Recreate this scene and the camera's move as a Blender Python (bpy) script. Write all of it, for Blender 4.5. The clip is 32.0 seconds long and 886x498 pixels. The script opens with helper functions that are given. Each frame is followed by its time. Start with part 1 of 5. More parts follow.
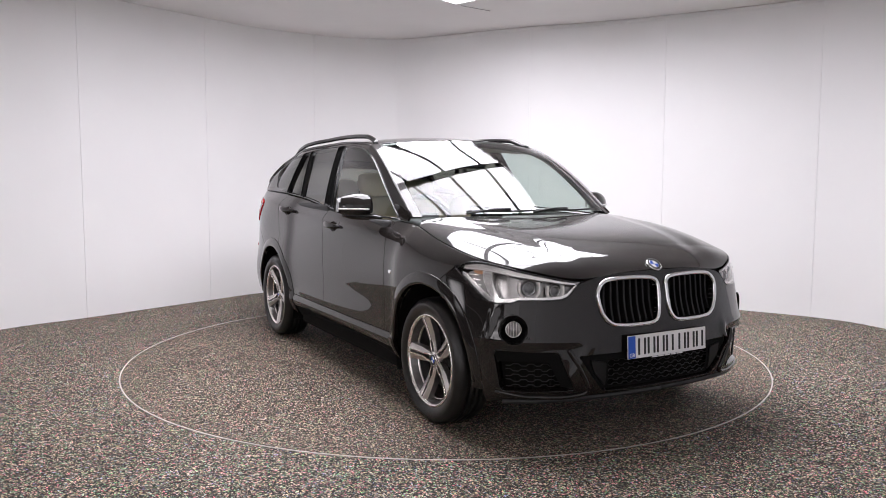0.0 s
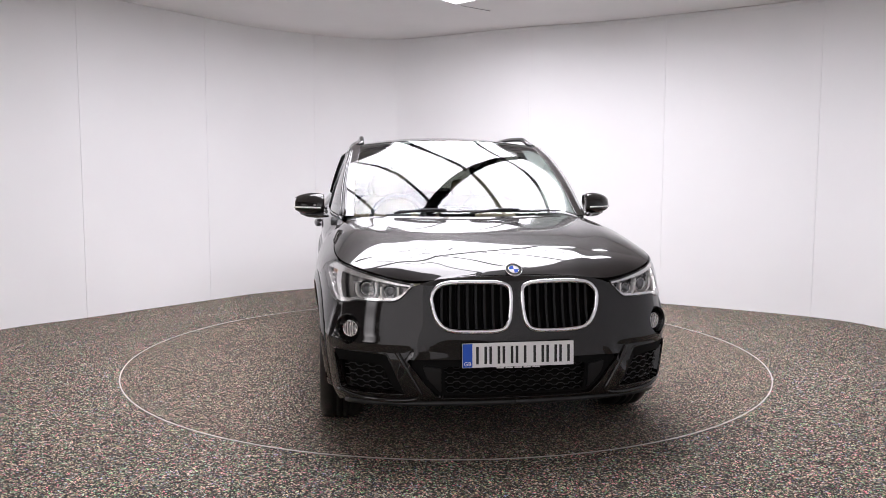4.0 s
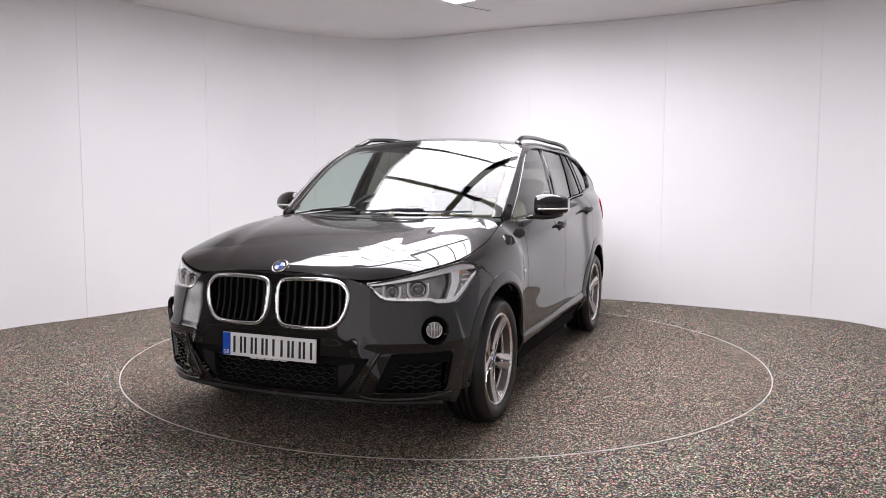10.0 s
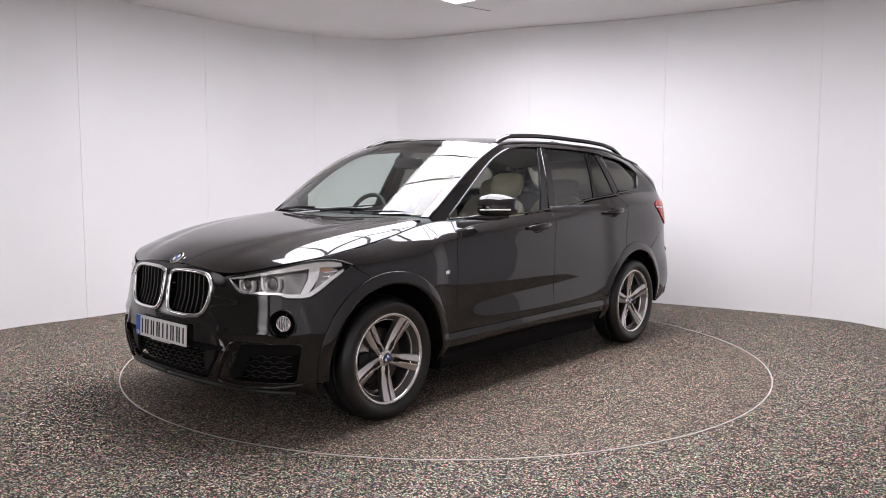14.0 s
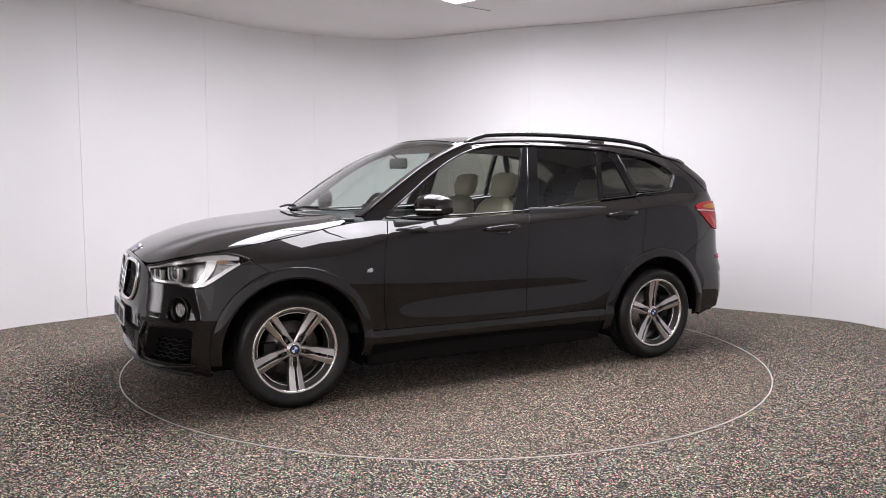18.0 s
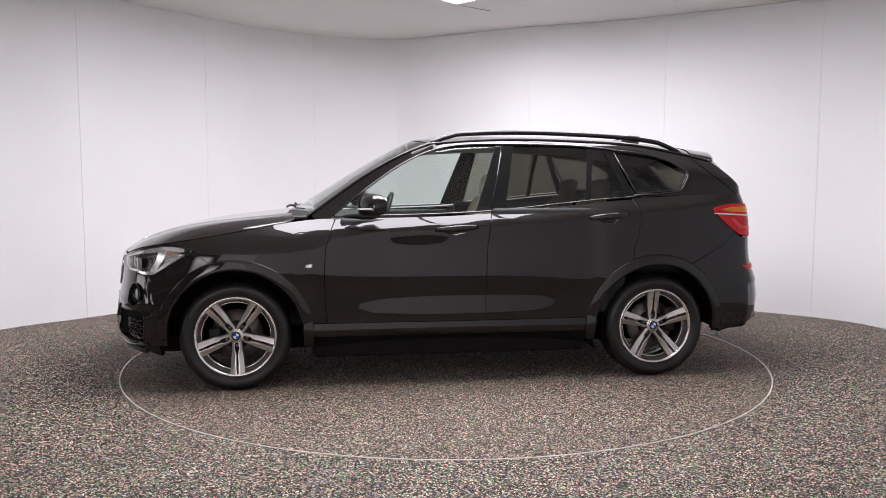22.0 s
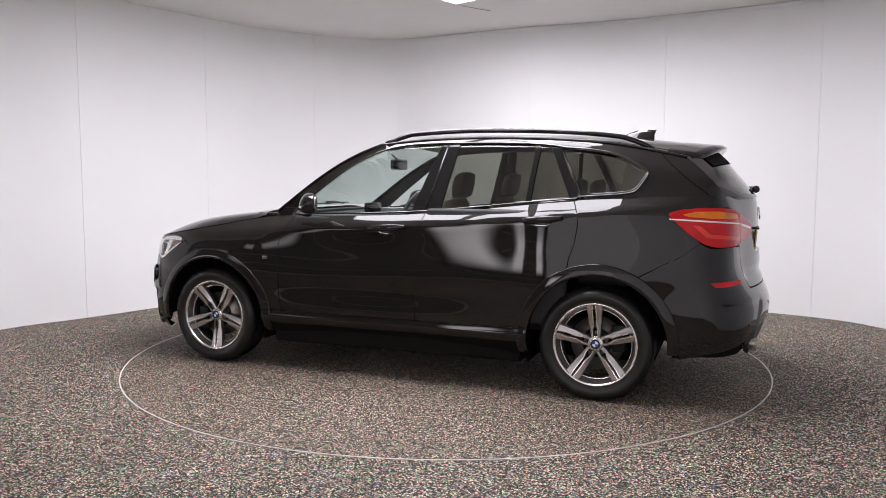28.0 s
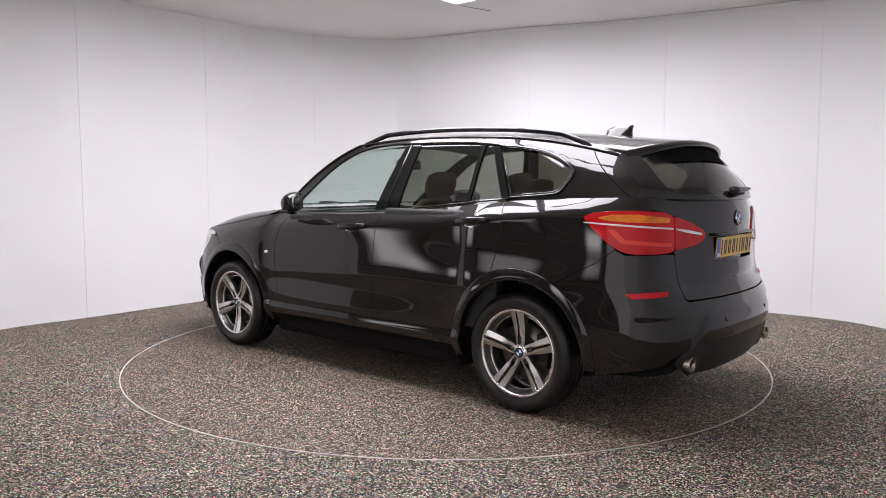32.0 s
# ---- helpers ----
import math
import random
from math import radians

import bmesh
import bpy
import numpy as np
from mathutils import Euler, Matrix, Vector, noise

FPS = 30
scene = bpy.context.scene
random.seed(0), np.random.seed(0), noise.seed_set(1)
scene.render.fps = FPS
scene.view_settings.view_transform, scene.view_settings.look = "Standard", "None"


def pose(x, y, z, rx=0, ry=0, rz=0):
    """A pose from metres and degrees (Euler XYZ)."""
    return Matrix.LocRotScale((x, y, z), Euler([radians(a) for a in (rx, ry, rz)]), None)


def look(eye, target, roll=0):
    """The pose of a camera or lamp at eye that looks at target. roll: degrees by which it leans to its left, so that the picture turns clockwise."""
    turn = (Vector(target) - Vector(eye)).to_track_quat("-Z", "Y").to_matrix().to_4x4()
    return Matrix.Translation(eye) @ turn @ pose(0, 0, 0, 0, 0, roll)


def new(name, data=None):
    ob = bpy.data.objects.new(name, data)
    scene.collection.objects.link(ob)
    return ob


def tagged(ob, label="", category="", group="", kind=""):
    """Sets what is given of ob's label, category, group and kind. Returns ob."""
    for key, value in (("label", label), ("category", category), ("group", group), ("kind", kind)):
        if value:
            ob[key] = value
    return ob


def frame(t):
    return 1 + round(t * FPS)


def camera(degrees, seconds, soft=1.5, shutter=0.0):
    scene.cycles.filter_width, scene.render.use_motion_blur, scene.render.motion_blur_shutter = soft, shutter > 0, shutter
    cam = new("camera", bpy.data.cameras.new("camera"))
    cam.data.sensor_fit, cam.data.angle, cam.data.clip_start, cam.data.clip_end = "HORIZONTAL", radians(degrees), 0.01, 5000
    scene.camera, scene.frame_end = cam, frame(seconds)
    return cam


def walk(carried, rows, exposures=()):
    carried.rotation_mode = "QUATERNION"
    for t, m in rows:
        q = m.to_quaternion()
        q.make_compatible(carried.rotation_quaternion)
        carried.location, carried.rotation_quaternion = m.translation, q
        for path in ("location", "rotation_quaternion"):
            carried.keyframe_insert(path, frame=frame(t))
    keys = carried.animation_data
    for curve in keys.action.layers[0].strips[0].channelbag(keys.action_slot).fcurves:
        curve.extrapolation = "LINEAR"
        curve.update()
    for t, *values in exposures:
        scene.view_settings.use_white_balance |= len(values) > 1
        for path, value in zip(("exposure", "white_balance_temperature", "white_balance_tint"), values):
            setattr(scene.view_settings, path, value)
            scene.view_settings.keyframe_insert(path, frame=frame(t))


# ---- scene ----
# ---- camera, light, exposure ----
cam = camera(60.1, 32.0, soft=0.8)
yaw, tilt = radians(-0.096), radians(-5.105)
eye = Vector((0.0, -5.628, 1.276))
EYE = look(eye, eye + Vector((math.sin(yaw) * math.cos(tilt), math.cos(yaw) * math.cos(tilt), math.sin(tilt))), 0.125)
walk(cam, [(0.0, EYE), (32.0, EYE)], exposures=[(0.0, 0.28, 6270, 14), (32.0, 0.28, 6270, 14)])

world = bpy.data.worlds.new("world")
scene.world = world
world.use_nodes = True
world.node_tree.nodes["Background"].inputs[0].default_value = (0.02, 0.02, 0.022, 1)
world.node_tree.nodes["Background"].inputs[1].default_value = 0.3

CEIL = 2.95          # ceiling height
BOX_TURN = 50.0      # turn of the luminous ceiling panel about the vertical
BOX_P = (-1.52, 1.46)    # its reach along its own two axes
BOX_Q = (-1.31, 1.09)
LAMP_POWER = 11.7
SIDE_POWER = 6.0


# ---- materials ----
def material(name):
    m = bpy.data.materials.new(name)
    m.use_nodes = True
    m.node_tree.nodes.clear()
    return m, m.node_tree.nodes, m.node_tree.links


def add(nodes, kind, **sets):
    n = nodes.new(kind)
    for k, v in sets.items():
        n.inputs[k].default_value = v
    return n


def ramp(nodes, links, source, stops):
    r = nodes.new("ShaderNodeValToRGB")
    while len(r.color_ramp.elements) < len(stops):
        r.color_ramp.elements.new(0.5)
    for e, (at, c) in zip(r.color_ramp.elements, stops):
        e.position, e.color = at, (*c, 1)
    links.new(source, r.inputs[0])
    return r.outputs[0]


def plain(name, color, rough=0.5, metal=0.0, coat=0.0, grain=0.0, grain_scale=200.0, spec=0.5, vary=0.0, coat_rough=0.03, vary_scale=3.0):
    """A surface with fine bump and a slow change of tone."""
    m, n, l = material(name)
    out = n.new("ShaderNodeOutputMaterial")
    b = n.new("ShaderNodeBsdfPrincipled")
    b.inputs["Base Color"].default_value = (*color, 1)
    b.inputs["Roughness"].default_value = rough
    b.inputs["Metallic"].default_value = metal
    b.inputs["Coat Weight"].default_value = coat
    b.inputs["Coat Roughness"].default_value = coat_rough
    b.inputs["Specular IOR Level"].default_value = spec
    l.new(b.outputs[0], out.inputs[0])
    co = n.new("ShaderNodeTexCoord")
    if grain:
        t = add(n, "ShaderNodeTexNoise", Scale=grain_scale, Detail=3.0)
        l.new(co.outputs["Object"], t.inputs["Vector"])
        bump = add(n, "ShaderNodeBump", Strength=grain, Distance=0.002)
        l.new(t.outputs[0], bump.inputs["Height"])
        l.new(bump.outputs[0], b.inputs["Normal"])
    if vary:
        t = add(n, "ShaderNodeTexNoise", Scale=vary_scale, Detail=5.0)
        l.new(co.outputs["Object"], t.inputs["Vector"])
        lo, hi = [max(0.0, c * (1 - vary)) for c in color], [min(1.0, c * (1 + vary)) for c in color]
        l.new(ramp(n, l, t.outputs[0], [(0.35, lo), (0.65, hi)]), b.inputs["Base Color"])
    return m


def glass(name, tint, ior=1.5, rough=0.0):
    m, n, l = material(name)
    out = n.new("ShaderNodeOutputMaterial")
    mix = n.new("ShaderNodeMixShader")
    w = add(n, "ShaderNodeLayerWeight", Blend=0.5)
    up = n.new("ShaderNodeMath")
    up.operation = "POWER"
    up.inputs[1].default_value = 4.5
    f = n.new("ShaderNodeMath")
    f.operation = "MULTIPLY_ADD"
    base = ((ior - 1) / (ior + 1)) ** 2 * 1.6
    f.inputs[1].default_value, f.inputs[2].default_value = 1 - base, base
    l.new(w.outputs["Facing"], up.inputs[0])
    l.new(up.outputs[0], f.inputs[0])
    t = add(n, "ShaderNodeBsdfTransparent", Color=(*tint, 1))
    g = add(n, "ShaderNodeBsdfGlossy", Color=(1, 1, 1, 1), Roughness=rough)
    l.new(f.outputs[0], mix.inputs[0])
    l.new(t.outputs[0], mix.inputs[1])
    l.new(g.outputs[0], mix.inputs[2])
    l.new(mix.outputs[0], out.inputs[0])
    return m


def glow(name, color, strength):
    m, n, l = material(name)
    out = n.new("ShaderNodeOutputMaterial")
    e = add(n, "ShaderNodeEmission", Color=(*color, 1), Strength=strength)
    l.new(e.outputs[0], out.inputs[0])
    return m


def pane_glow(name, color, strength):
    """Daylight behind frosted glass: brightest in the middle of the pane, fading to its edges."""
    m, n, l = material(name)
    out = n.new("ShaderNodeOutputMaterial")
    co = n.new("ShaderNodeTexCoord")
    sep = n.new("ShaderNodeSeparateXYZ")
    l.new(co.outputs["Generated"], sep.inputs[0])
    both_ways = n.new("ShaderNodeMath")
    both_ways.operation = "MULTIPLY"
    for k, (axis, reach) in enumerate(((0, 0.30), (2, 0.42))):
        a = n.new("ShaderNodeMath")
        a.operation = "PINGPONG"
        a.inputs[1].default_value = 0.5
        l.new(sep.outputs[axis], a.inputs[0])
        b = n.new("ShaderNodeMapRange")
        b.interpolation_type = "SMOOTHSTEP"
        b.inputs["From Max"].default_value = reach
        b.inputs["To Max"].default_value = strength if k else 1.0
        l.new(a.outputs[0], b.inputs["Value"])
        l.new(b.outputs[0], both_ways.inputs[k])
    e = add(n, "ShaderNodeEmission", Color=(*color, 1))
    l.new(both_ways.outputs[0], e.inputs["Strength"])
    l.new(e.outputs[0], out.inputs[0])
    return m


def granules(name, tint, chroma, contrast):
    """Bonded rubber granules: black crumbs with grey, white and coloured flecks."""
    m, n, l = material(name)
    out = n.new("ShaderNodeOutputMaterial")
    b = add(n, "ShaderNodeBsdfPrincipled", Roughness=0.75)
    b.inputs["Specular IOR Level"].default_value = 0.35
    co = n.new("ShaderNodeTexCoord")
    v = add(n, "ShaderNodeTexVoronoi", Scale=172.0, Randomness=1.0)
    l.new(co.outputs["Object"], v.inputs["Vector"])
    sep = n.new("ShaderNodeSeparateColor")
    l.new(v.outputs["Color"], sep.inputs[0])

    def tone_at(v):
        v = 0.17 + (v - 0.17) * contrast
        return tuple(max(0.004, v * c) for c in tint)
    tone = ramp(n, l, sep.outputs[0], [(0.0, tone_at(0.005)), (0.42, tone_at(0.014)), (0.50, tone_at(0.075)), (0.72, tone_at(0.185)), (0.86, tone_at(0.40)), (1.0, tone_at(0.76))])
    hue = n.new("ShaderNodeMixRGB")
    hue.blend_type = "MULTIPLY"
    l.new(tone, hue.inputs[1])
    flecks = ((0.0, (1.7, 0.62, 0.85)), (0.14, (1.08, 0.96, 0.94)), (0.34, (1.0, 1.0, 0.98)), (0.55, (1.12, 1.02, 0.72)), (0.72, (0.98, 1.0, 1.0)), (0.86, (0.62, 1.22, 0.70)), (1.0, (0.80, 0.78, 1.45)))
    l.new(ramp(n, l, sep.outputs[1], [(at, tuple(1 + (c - 1) * chroma for c in col)) for at, col in flecks]), hue.inputs[2])
    hue.inputs[0].default_value = 1.0
    # fine dust between the granules
    dust = add(n, "ShaderNodeTexVoronoi", Scale=420.0, Randomness=1.0)
    l.new(co.outputs["Object"], dust.inputs["Vector"])
    apart = n.new("ShaderNodeSeparateColor")
    l.new(dust.outputs["Color"], apart.inputs[0])
    fine = n.new("ShaderNodeMixRGB")
    fine.blend_type = "MULTIPLY"
    fine.inputs[0].default_value = 1.0
    l.new(hue.outputs[0], fine.inputs[1])
    l.new(ramp(n, l, apart.outputs[0], [(0.0, (0.62, 0.62, 0.62)), (0.55, (0.95, 0.95, 0.95)), (1.0, (1.5, 1.5, 1.5))]), fine.inputs[2])
    # slow stains and traffic marks
    slow = add(n, "ShaderNodeTexNoise", Scale=1.1, Detail=5.0)
    l.new(co.outputs["Object"], slow.inputs["Vector"])
    stain = n.new("ShaderNodeMixRGB")
    stain.blend_type = "MULTIPLY"
    stain.inputs[0].default_value = 1.0
    l.new(fine.outputs[0], stain.inputs[1])
    l.new(ramp(n, l, slow.outputs[0], [(0.3, (0.86, 0.84, 0.82)), (0.7, (1.08, 1.07, 1.06))]), stain.inputs[2])
    l.new(stain.outputs[0], b.inputs["Base Color"])
    bump = add(n, "ShaderNodeBump", Strength=0.5, Distance=0.003)
    l.new(v.outputs["Distance"], bump.inputs["Height"])
    l.new(bump.outputs[0], b.inputs["Normal"])
    l.new(b.outputs[0], out.inputs[0])
    return m


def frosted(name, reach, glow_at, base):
    """Pale frosted sheet that scatters the room's own light, with an added fill glow that changes along its run."""
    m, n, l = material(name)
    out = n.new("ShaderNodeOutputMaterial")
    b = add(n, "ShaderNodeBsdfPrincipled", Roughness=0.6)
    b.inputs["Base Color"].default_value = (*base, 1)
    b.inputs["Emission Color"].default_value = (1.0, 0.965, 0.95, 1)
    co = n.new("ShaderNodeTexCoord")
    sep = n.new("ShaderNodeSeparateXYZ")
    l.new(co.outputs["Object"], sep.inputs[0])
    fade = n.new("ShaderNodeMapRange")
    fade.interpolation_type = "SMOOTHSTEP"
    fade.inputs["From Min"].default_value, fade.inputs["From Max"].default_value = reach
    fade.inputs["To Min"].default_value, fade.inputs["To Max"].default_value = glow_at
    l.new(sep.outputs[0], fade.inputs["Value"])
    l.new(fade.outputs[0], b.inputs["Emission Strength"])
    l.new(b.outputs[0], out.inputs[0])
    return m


# sheets out of view whose glow is added to fill the room and the paint's reflections
FILL_RIGHT = frosted("fill_glow_sheet", (2.6, 7.2), (0.03, 0.42), (0.42, 0.425, 0.44))
FILL_BACK = frosted("fill_glow_back_sheet", (0.0, 2.1), (0.42, 0.48), (0.43, 0.433, 0.445))
FILL_SIDE = frosted("fill_glow_side_sheet", (0.0, 2.0), (0.60, 0.66), (0.80, 0.79, 0.78))
PAINT = plain("black_paint", (0.0082, 0.0063, 0.0057), 0.4, coat=1.0, spec=0.06, vary=0.12, vary_scale=6.0, coat_rough=0.02)
TRIM_GLOSS = plain("trim_gloss_black", (0.010, 0.010, 0.010), 0.08, spec=0.8, coat=0.5)
GLOSS_BLACK = plain("gloss_black", (0.008, 0.008, 0.008), 0.12, spec=0.5)
SATIN_BLACK = plain("satin_black_plastic", (0.010, 0.010, 0.010), 0.42, grain=0.2, grain_scale=900)
BAR_BLACK = plain("grille_black", (0.007, 0.0066, 0.0066), 0.45, spec=0.3)
GAP = plain("unlit_gap", (0.008, 0.0075, 0.007), 0.9, spec=0.1)
UNDER = plain("underbody", (0.014, 0.013, 0.0125), 0.9, grain=0.3, spec=0.06)
EXHAUST = plain("exhaust_metal", (0.42, 0.37, 0.31), 0.25, metal=1.0, vary=0.2, vary_scale=25)
CHROME = plain("chrome", (0.86, 0.86, 0.87), 0.07, metal=1.0)
ALLOY = plain("machined_alloy", (0.86, 0.82, 0.80), 0.24, metal=1.0, grain=0.05, grain_scale=1200)
ALLOY_FACET = plain("brushed_alloy", (0.60, 0.57, 0.555), 0.30, metal=1.0, grain=0.04, grain_scale=1200)
ALLOY_GREY = plain("painted_alloy", (0.17, 0.163, 0.16), 0.30, metal=0.75, vary=0.1, vary_scale=30)
DISC_METAL = plain("brake_metal", (0.34, 0.31, 0.29), 0.4, metal=1.0, vary=0.2, vary_scale=30)
RUBBER = plain("tyre_rubber", (0.0085, 0.0080, 0.0078), 0.34, grain=0.25, grain_scale=400, vary=0.3, vary_scale=20)
CLEAR = glass("clear_glass", (0.80, 0.86, 0.83))
PRIVACY = glass("privacy_glass", (0.23, 0.23, 0.20))
SCREEN = glass("windscreen_glass", (0.72, 0.80, 0.77), 1.38)
LENS = glass("lamp_lens", (0.98, 0.98, 0.98), 1.35)
LEATHER = plain("cream_leather", (0.56, 0.49, 0.36), 0.5, grain=0.3, grain_scale=350, vary=0.06)
TRIM_DARK = plain("dark_trim", (0.022, 0.022, 0.023), 0.6, grain=0.3, grain_scale=500)
LINING = plain("headlining", (0.32, 0.31, 0.29), 0.9, grain=0.2, grain_scale=700)
WHITE_PLATE = plain("plate_white", (0.88, 0.87, 0.86), 0.3)
YELLOW_PLATE = plain("plate_yellow", (0.80, 0.50, 0.03), 0.3)
BADGE_RED = plain("badge_red", (0.45, 0.02, 0.02), 0.3)
BLUE = plain("plate_blue", (0.01, 0.09, 0.55), 0.3)
BLACK_INK = plain("black_ink", (0.015, 0.015, 0.015), 0.4)
RED_LENS = plain("red_lens", (0.60, 0.006, 0.010), 0.22, coat=0.4, spec=0.15, vary=0.12, vary_scale=9)
GUIDE_RED = plain("guide_red", (0.82, 0.045, 0.03), 0.25, coat=0.6, spec=0.15)
AMBER_LENS = plain("amber_lens", (0.80, 0.22, 0.015), 0.30, coat=0.45, spec=0.15, vary=0.2, vary_scale=14)
LAMP_DARK = plain("lamp_dark", (0.24, 0.23, 0.225), 0.18, metal=0.9, vary=0.3, vary_scale=18)
MARKER = plain("marker_amber", (0.62, 0.36, 0.22), 0.3, vary=0.1, vary_scale=20)
LAMP_SILVER = plain("lamp_silver", (0.95, 0.94, 0.93), 0.20, metal=0.75, vary=0.04, vary_scale=20)
DARK_GLASS = plain("projector_glass", (0.05, 0.05, 0.055), 0.04, spec=0.8, coat=1.0)
CLADDING = plain("dark_cladding", (0.006, 0.006, 0.006), 0.75, grain=0.2, grain_scale=900, spec=0.12)
STRAND = plain("mesh_black", (0.007, 0.007, 0.007), 0.35)
WHITE_LENS = plain("white_lens", (0.88, 0.85, 0.83), 0.2, coat=1.0)
REFLECTOR = plain("lamp_reflector", (0.72, 0.71, 0.70), 0.16, metal=1.0)
LAMP_GREY = plain("lamp_grey", (0.46, 0.45, 0.45), 0.35, metal=0.5)
WALL = plain("white_wall_paint", (0.853, 0.850, 0.852), 0.55, grain=0.06, grain_scale=60, vary=0.02, vary_scale=0.7)
CEILING = plain("ceiling_paint", (0.80, 0.785, 0.78), 0.8, grain=0.08, grain_scale=80, vary=0.03, vary_scale=0.8)
BLIND = plain("dark_shutter", (0.085, 0.078, 0.075), 0.6, grain=0.1, vary=0.25, vary_scale=1.5)
RING = plain("ring_metal", (0.60, 0.57, 0.54), 0.35, metal=0.5, vary=0.2, vary_scale=8)
FLOOR = granules("floor_granules", (1.06, 0.93, 0.84), 1.5, 1.25)
DISC = granules("disc_granules", (1.08, 0.905, 0.77), 1.1, 0.95)


# ---- mesh helpers ----
def part(name, bm, mat, parent, label="", smooth=True, normals=None):
    """Links a bmesh as one mesh under a thing or a part."""
    me = bpy.data.meshes.new(name)
    bm.to_mesh(me)
    bm.free()
    return linked(name, me, mat, parent, label, smooth)


def linked(name, me, mat, parent, label="", smooth=True):
    for p in me.polygons:
        p.use_smooth = smooth
    if not me.materials:
        me.materials.append(mat)
    ob = new(name, me)
    if parent:
        ob.parent = parent
    return tagged(ob, label)


def raw(verts, faces):
    me = bpy.data.meshes.new("mesh")
    me.from_pydata([tuple(map(float, v)) for v in verts], [], faces)
    me.validate()
    return me


def box(bm, centre, size, m=None, bevel=0.0):
    made = bmesh.ops.create_cube(bm, size=1.0)["verts"]
    t = Matrix.Translation(centre) @ (m or Matrix()) @ Matrix.Diagonal((*size, 1))
    bmesh.ops.transform(bm, matrix=t, verts=made)
    if bevel:
        edges = list({e for v in made for e in v.link_edges})
        bmesh.ops.bevel(bm, geom=edges, offset=bevel, segments=2, affect="EDGES", profile=0.6)
    return made


def spun(profile, steps, axis="y", arc=2 * math.pi):
    """A surface of revolution from (radius, along) pairs about an axis."""
    verts, faces = [], []
    full = abs(arc - 2 * math.pi) < 1e-6
    count = steps if full else steps + 1
    for i in range(count):
        a = arc * i / steps
        for r, h in profile:
            c = (r * math.cos(a), h, r * math.sin(a)) if axis == "y" else (r * math.cos(a), r * math.sin(a), h)
            verts.append(c)
    k = len(profile)
    for i in range(steps):
        j = (i + 1) % count
        for q in range(k - 1):
            faces.append((i * k + q, i * k + q + 1, j * k + q + 1, j * k + q))
    return raw(verts, faces)


def tube(points, radius, sides=10, closed=False, flat=1.0):
    """A round bar along a line of points; radius may be a list."""
    pts = [Vector(p) for p in points]
    n = len(pts)
    verts, faces = [], []
    for i, p in enumerate(pts):
        a = pts[(i - 1) % n] if closed else pts[max(i - 1, 0)]
        b = pts[(i + 1) % n] if closed else pts[min(i + 1, n - 1)]
        d = (b - a).normalized()
        side = d.cross(Vector((0, 0, 1)))
        side = side.normalized() if side.length > 1e-4 else Vector((1, 0, 0))
        up = side.cross(d)
        r = radius[i] if isinstance(radius, (list, tuple)) else radius
        for s in range(sides):
            q = 2 * math.pi * s / sides
            verts.append(p + side * (math.cos(q) * r) + up * (math.sin(q) * r * flat))
    for i in range(n if closed else n - 1):
        j = (i + 1) % n
        for s in range(sides):
            faces.append((i * sides + s, i * sides + (s + 1) % sides, j * sides + (s + 1) % sides, j * sides + s))
    if not closed:
        faces.append(tuple(range(sides))[::-1])
        faces.append(tuple((n - 1) * sides + s for s in range(sides)))
    return raw(verts, faces)


class Spline:
    """A natural cubic through (x, y) pairs, on arrays; straight beyond the ends. Rows of values are taken as columns."""

    def __init__(self, xs, ys):
        x, y = np.asarray(xs, float), np.asarray(ys, float)
        if x[0] > x[-1]:
            x, y = x[::-1], y[::-1]
        n = len(x)
        h = np.diff(x)
        a = np.zeros((n, n))
        b = np.zeros_like(y)
        a[0, 0] = a[-1, -1] = 1
        for i in range(1, n - 1):
            a[i, i - 1], a[i, i], a[i, i + 1] = h[i - 1], 2 * (h[i - 1] + h[i]), h[i]
            b[i] = 6 * ((y[i + 1] - y[i]) / h[i] - (y[i] - y[i - 1]) / h[i - 1])
        self.x, self.y, self.h, self.m = x, y, h, np.linalg.solve(a, b)

    def __call__(self, q):
        q = np.asarray(q, float)
        x, y, h, m = self.x, self.y, self.h, self.m
        i = np.clip(np.searchsorted(x, q) - 1, 0, len(h) - 1)
        c = np.clip(q, x[0], x[-1])
        hi, t, s = h[i], c - x[i], x[i + 1] - c
        if y.ndim > 1:
            hi, t, s = hi[..., None], t[..., None], s[..., None]
        v = (m[i] * s**3 + m[i + 1] * t**3) / (6 * hi) + (y[i] / hi - m[i] * hi / 6) * s + (y[i + 1] / hi - m[i + 1] * hi / 6) * t
        lead = (y[1] - y[0]) / h[0] - h[0] * (2 * m[0] + m[1]) / 6
        tail = (y[-1] - y[-2]) / h[-1] + h[-1] * (2 * m[-1] + m[-2]) / 6
        below, above = np.minimum(q - x[0], 0), np.maximum(q - x[-1], 0)
        if y.ndim > 1:
            below, above = below[..., None], above[..., None]
        return v + below * lead + above * tail


def spline(*pairs):
    return Spline(pairs[0::2], pairs[1::2])


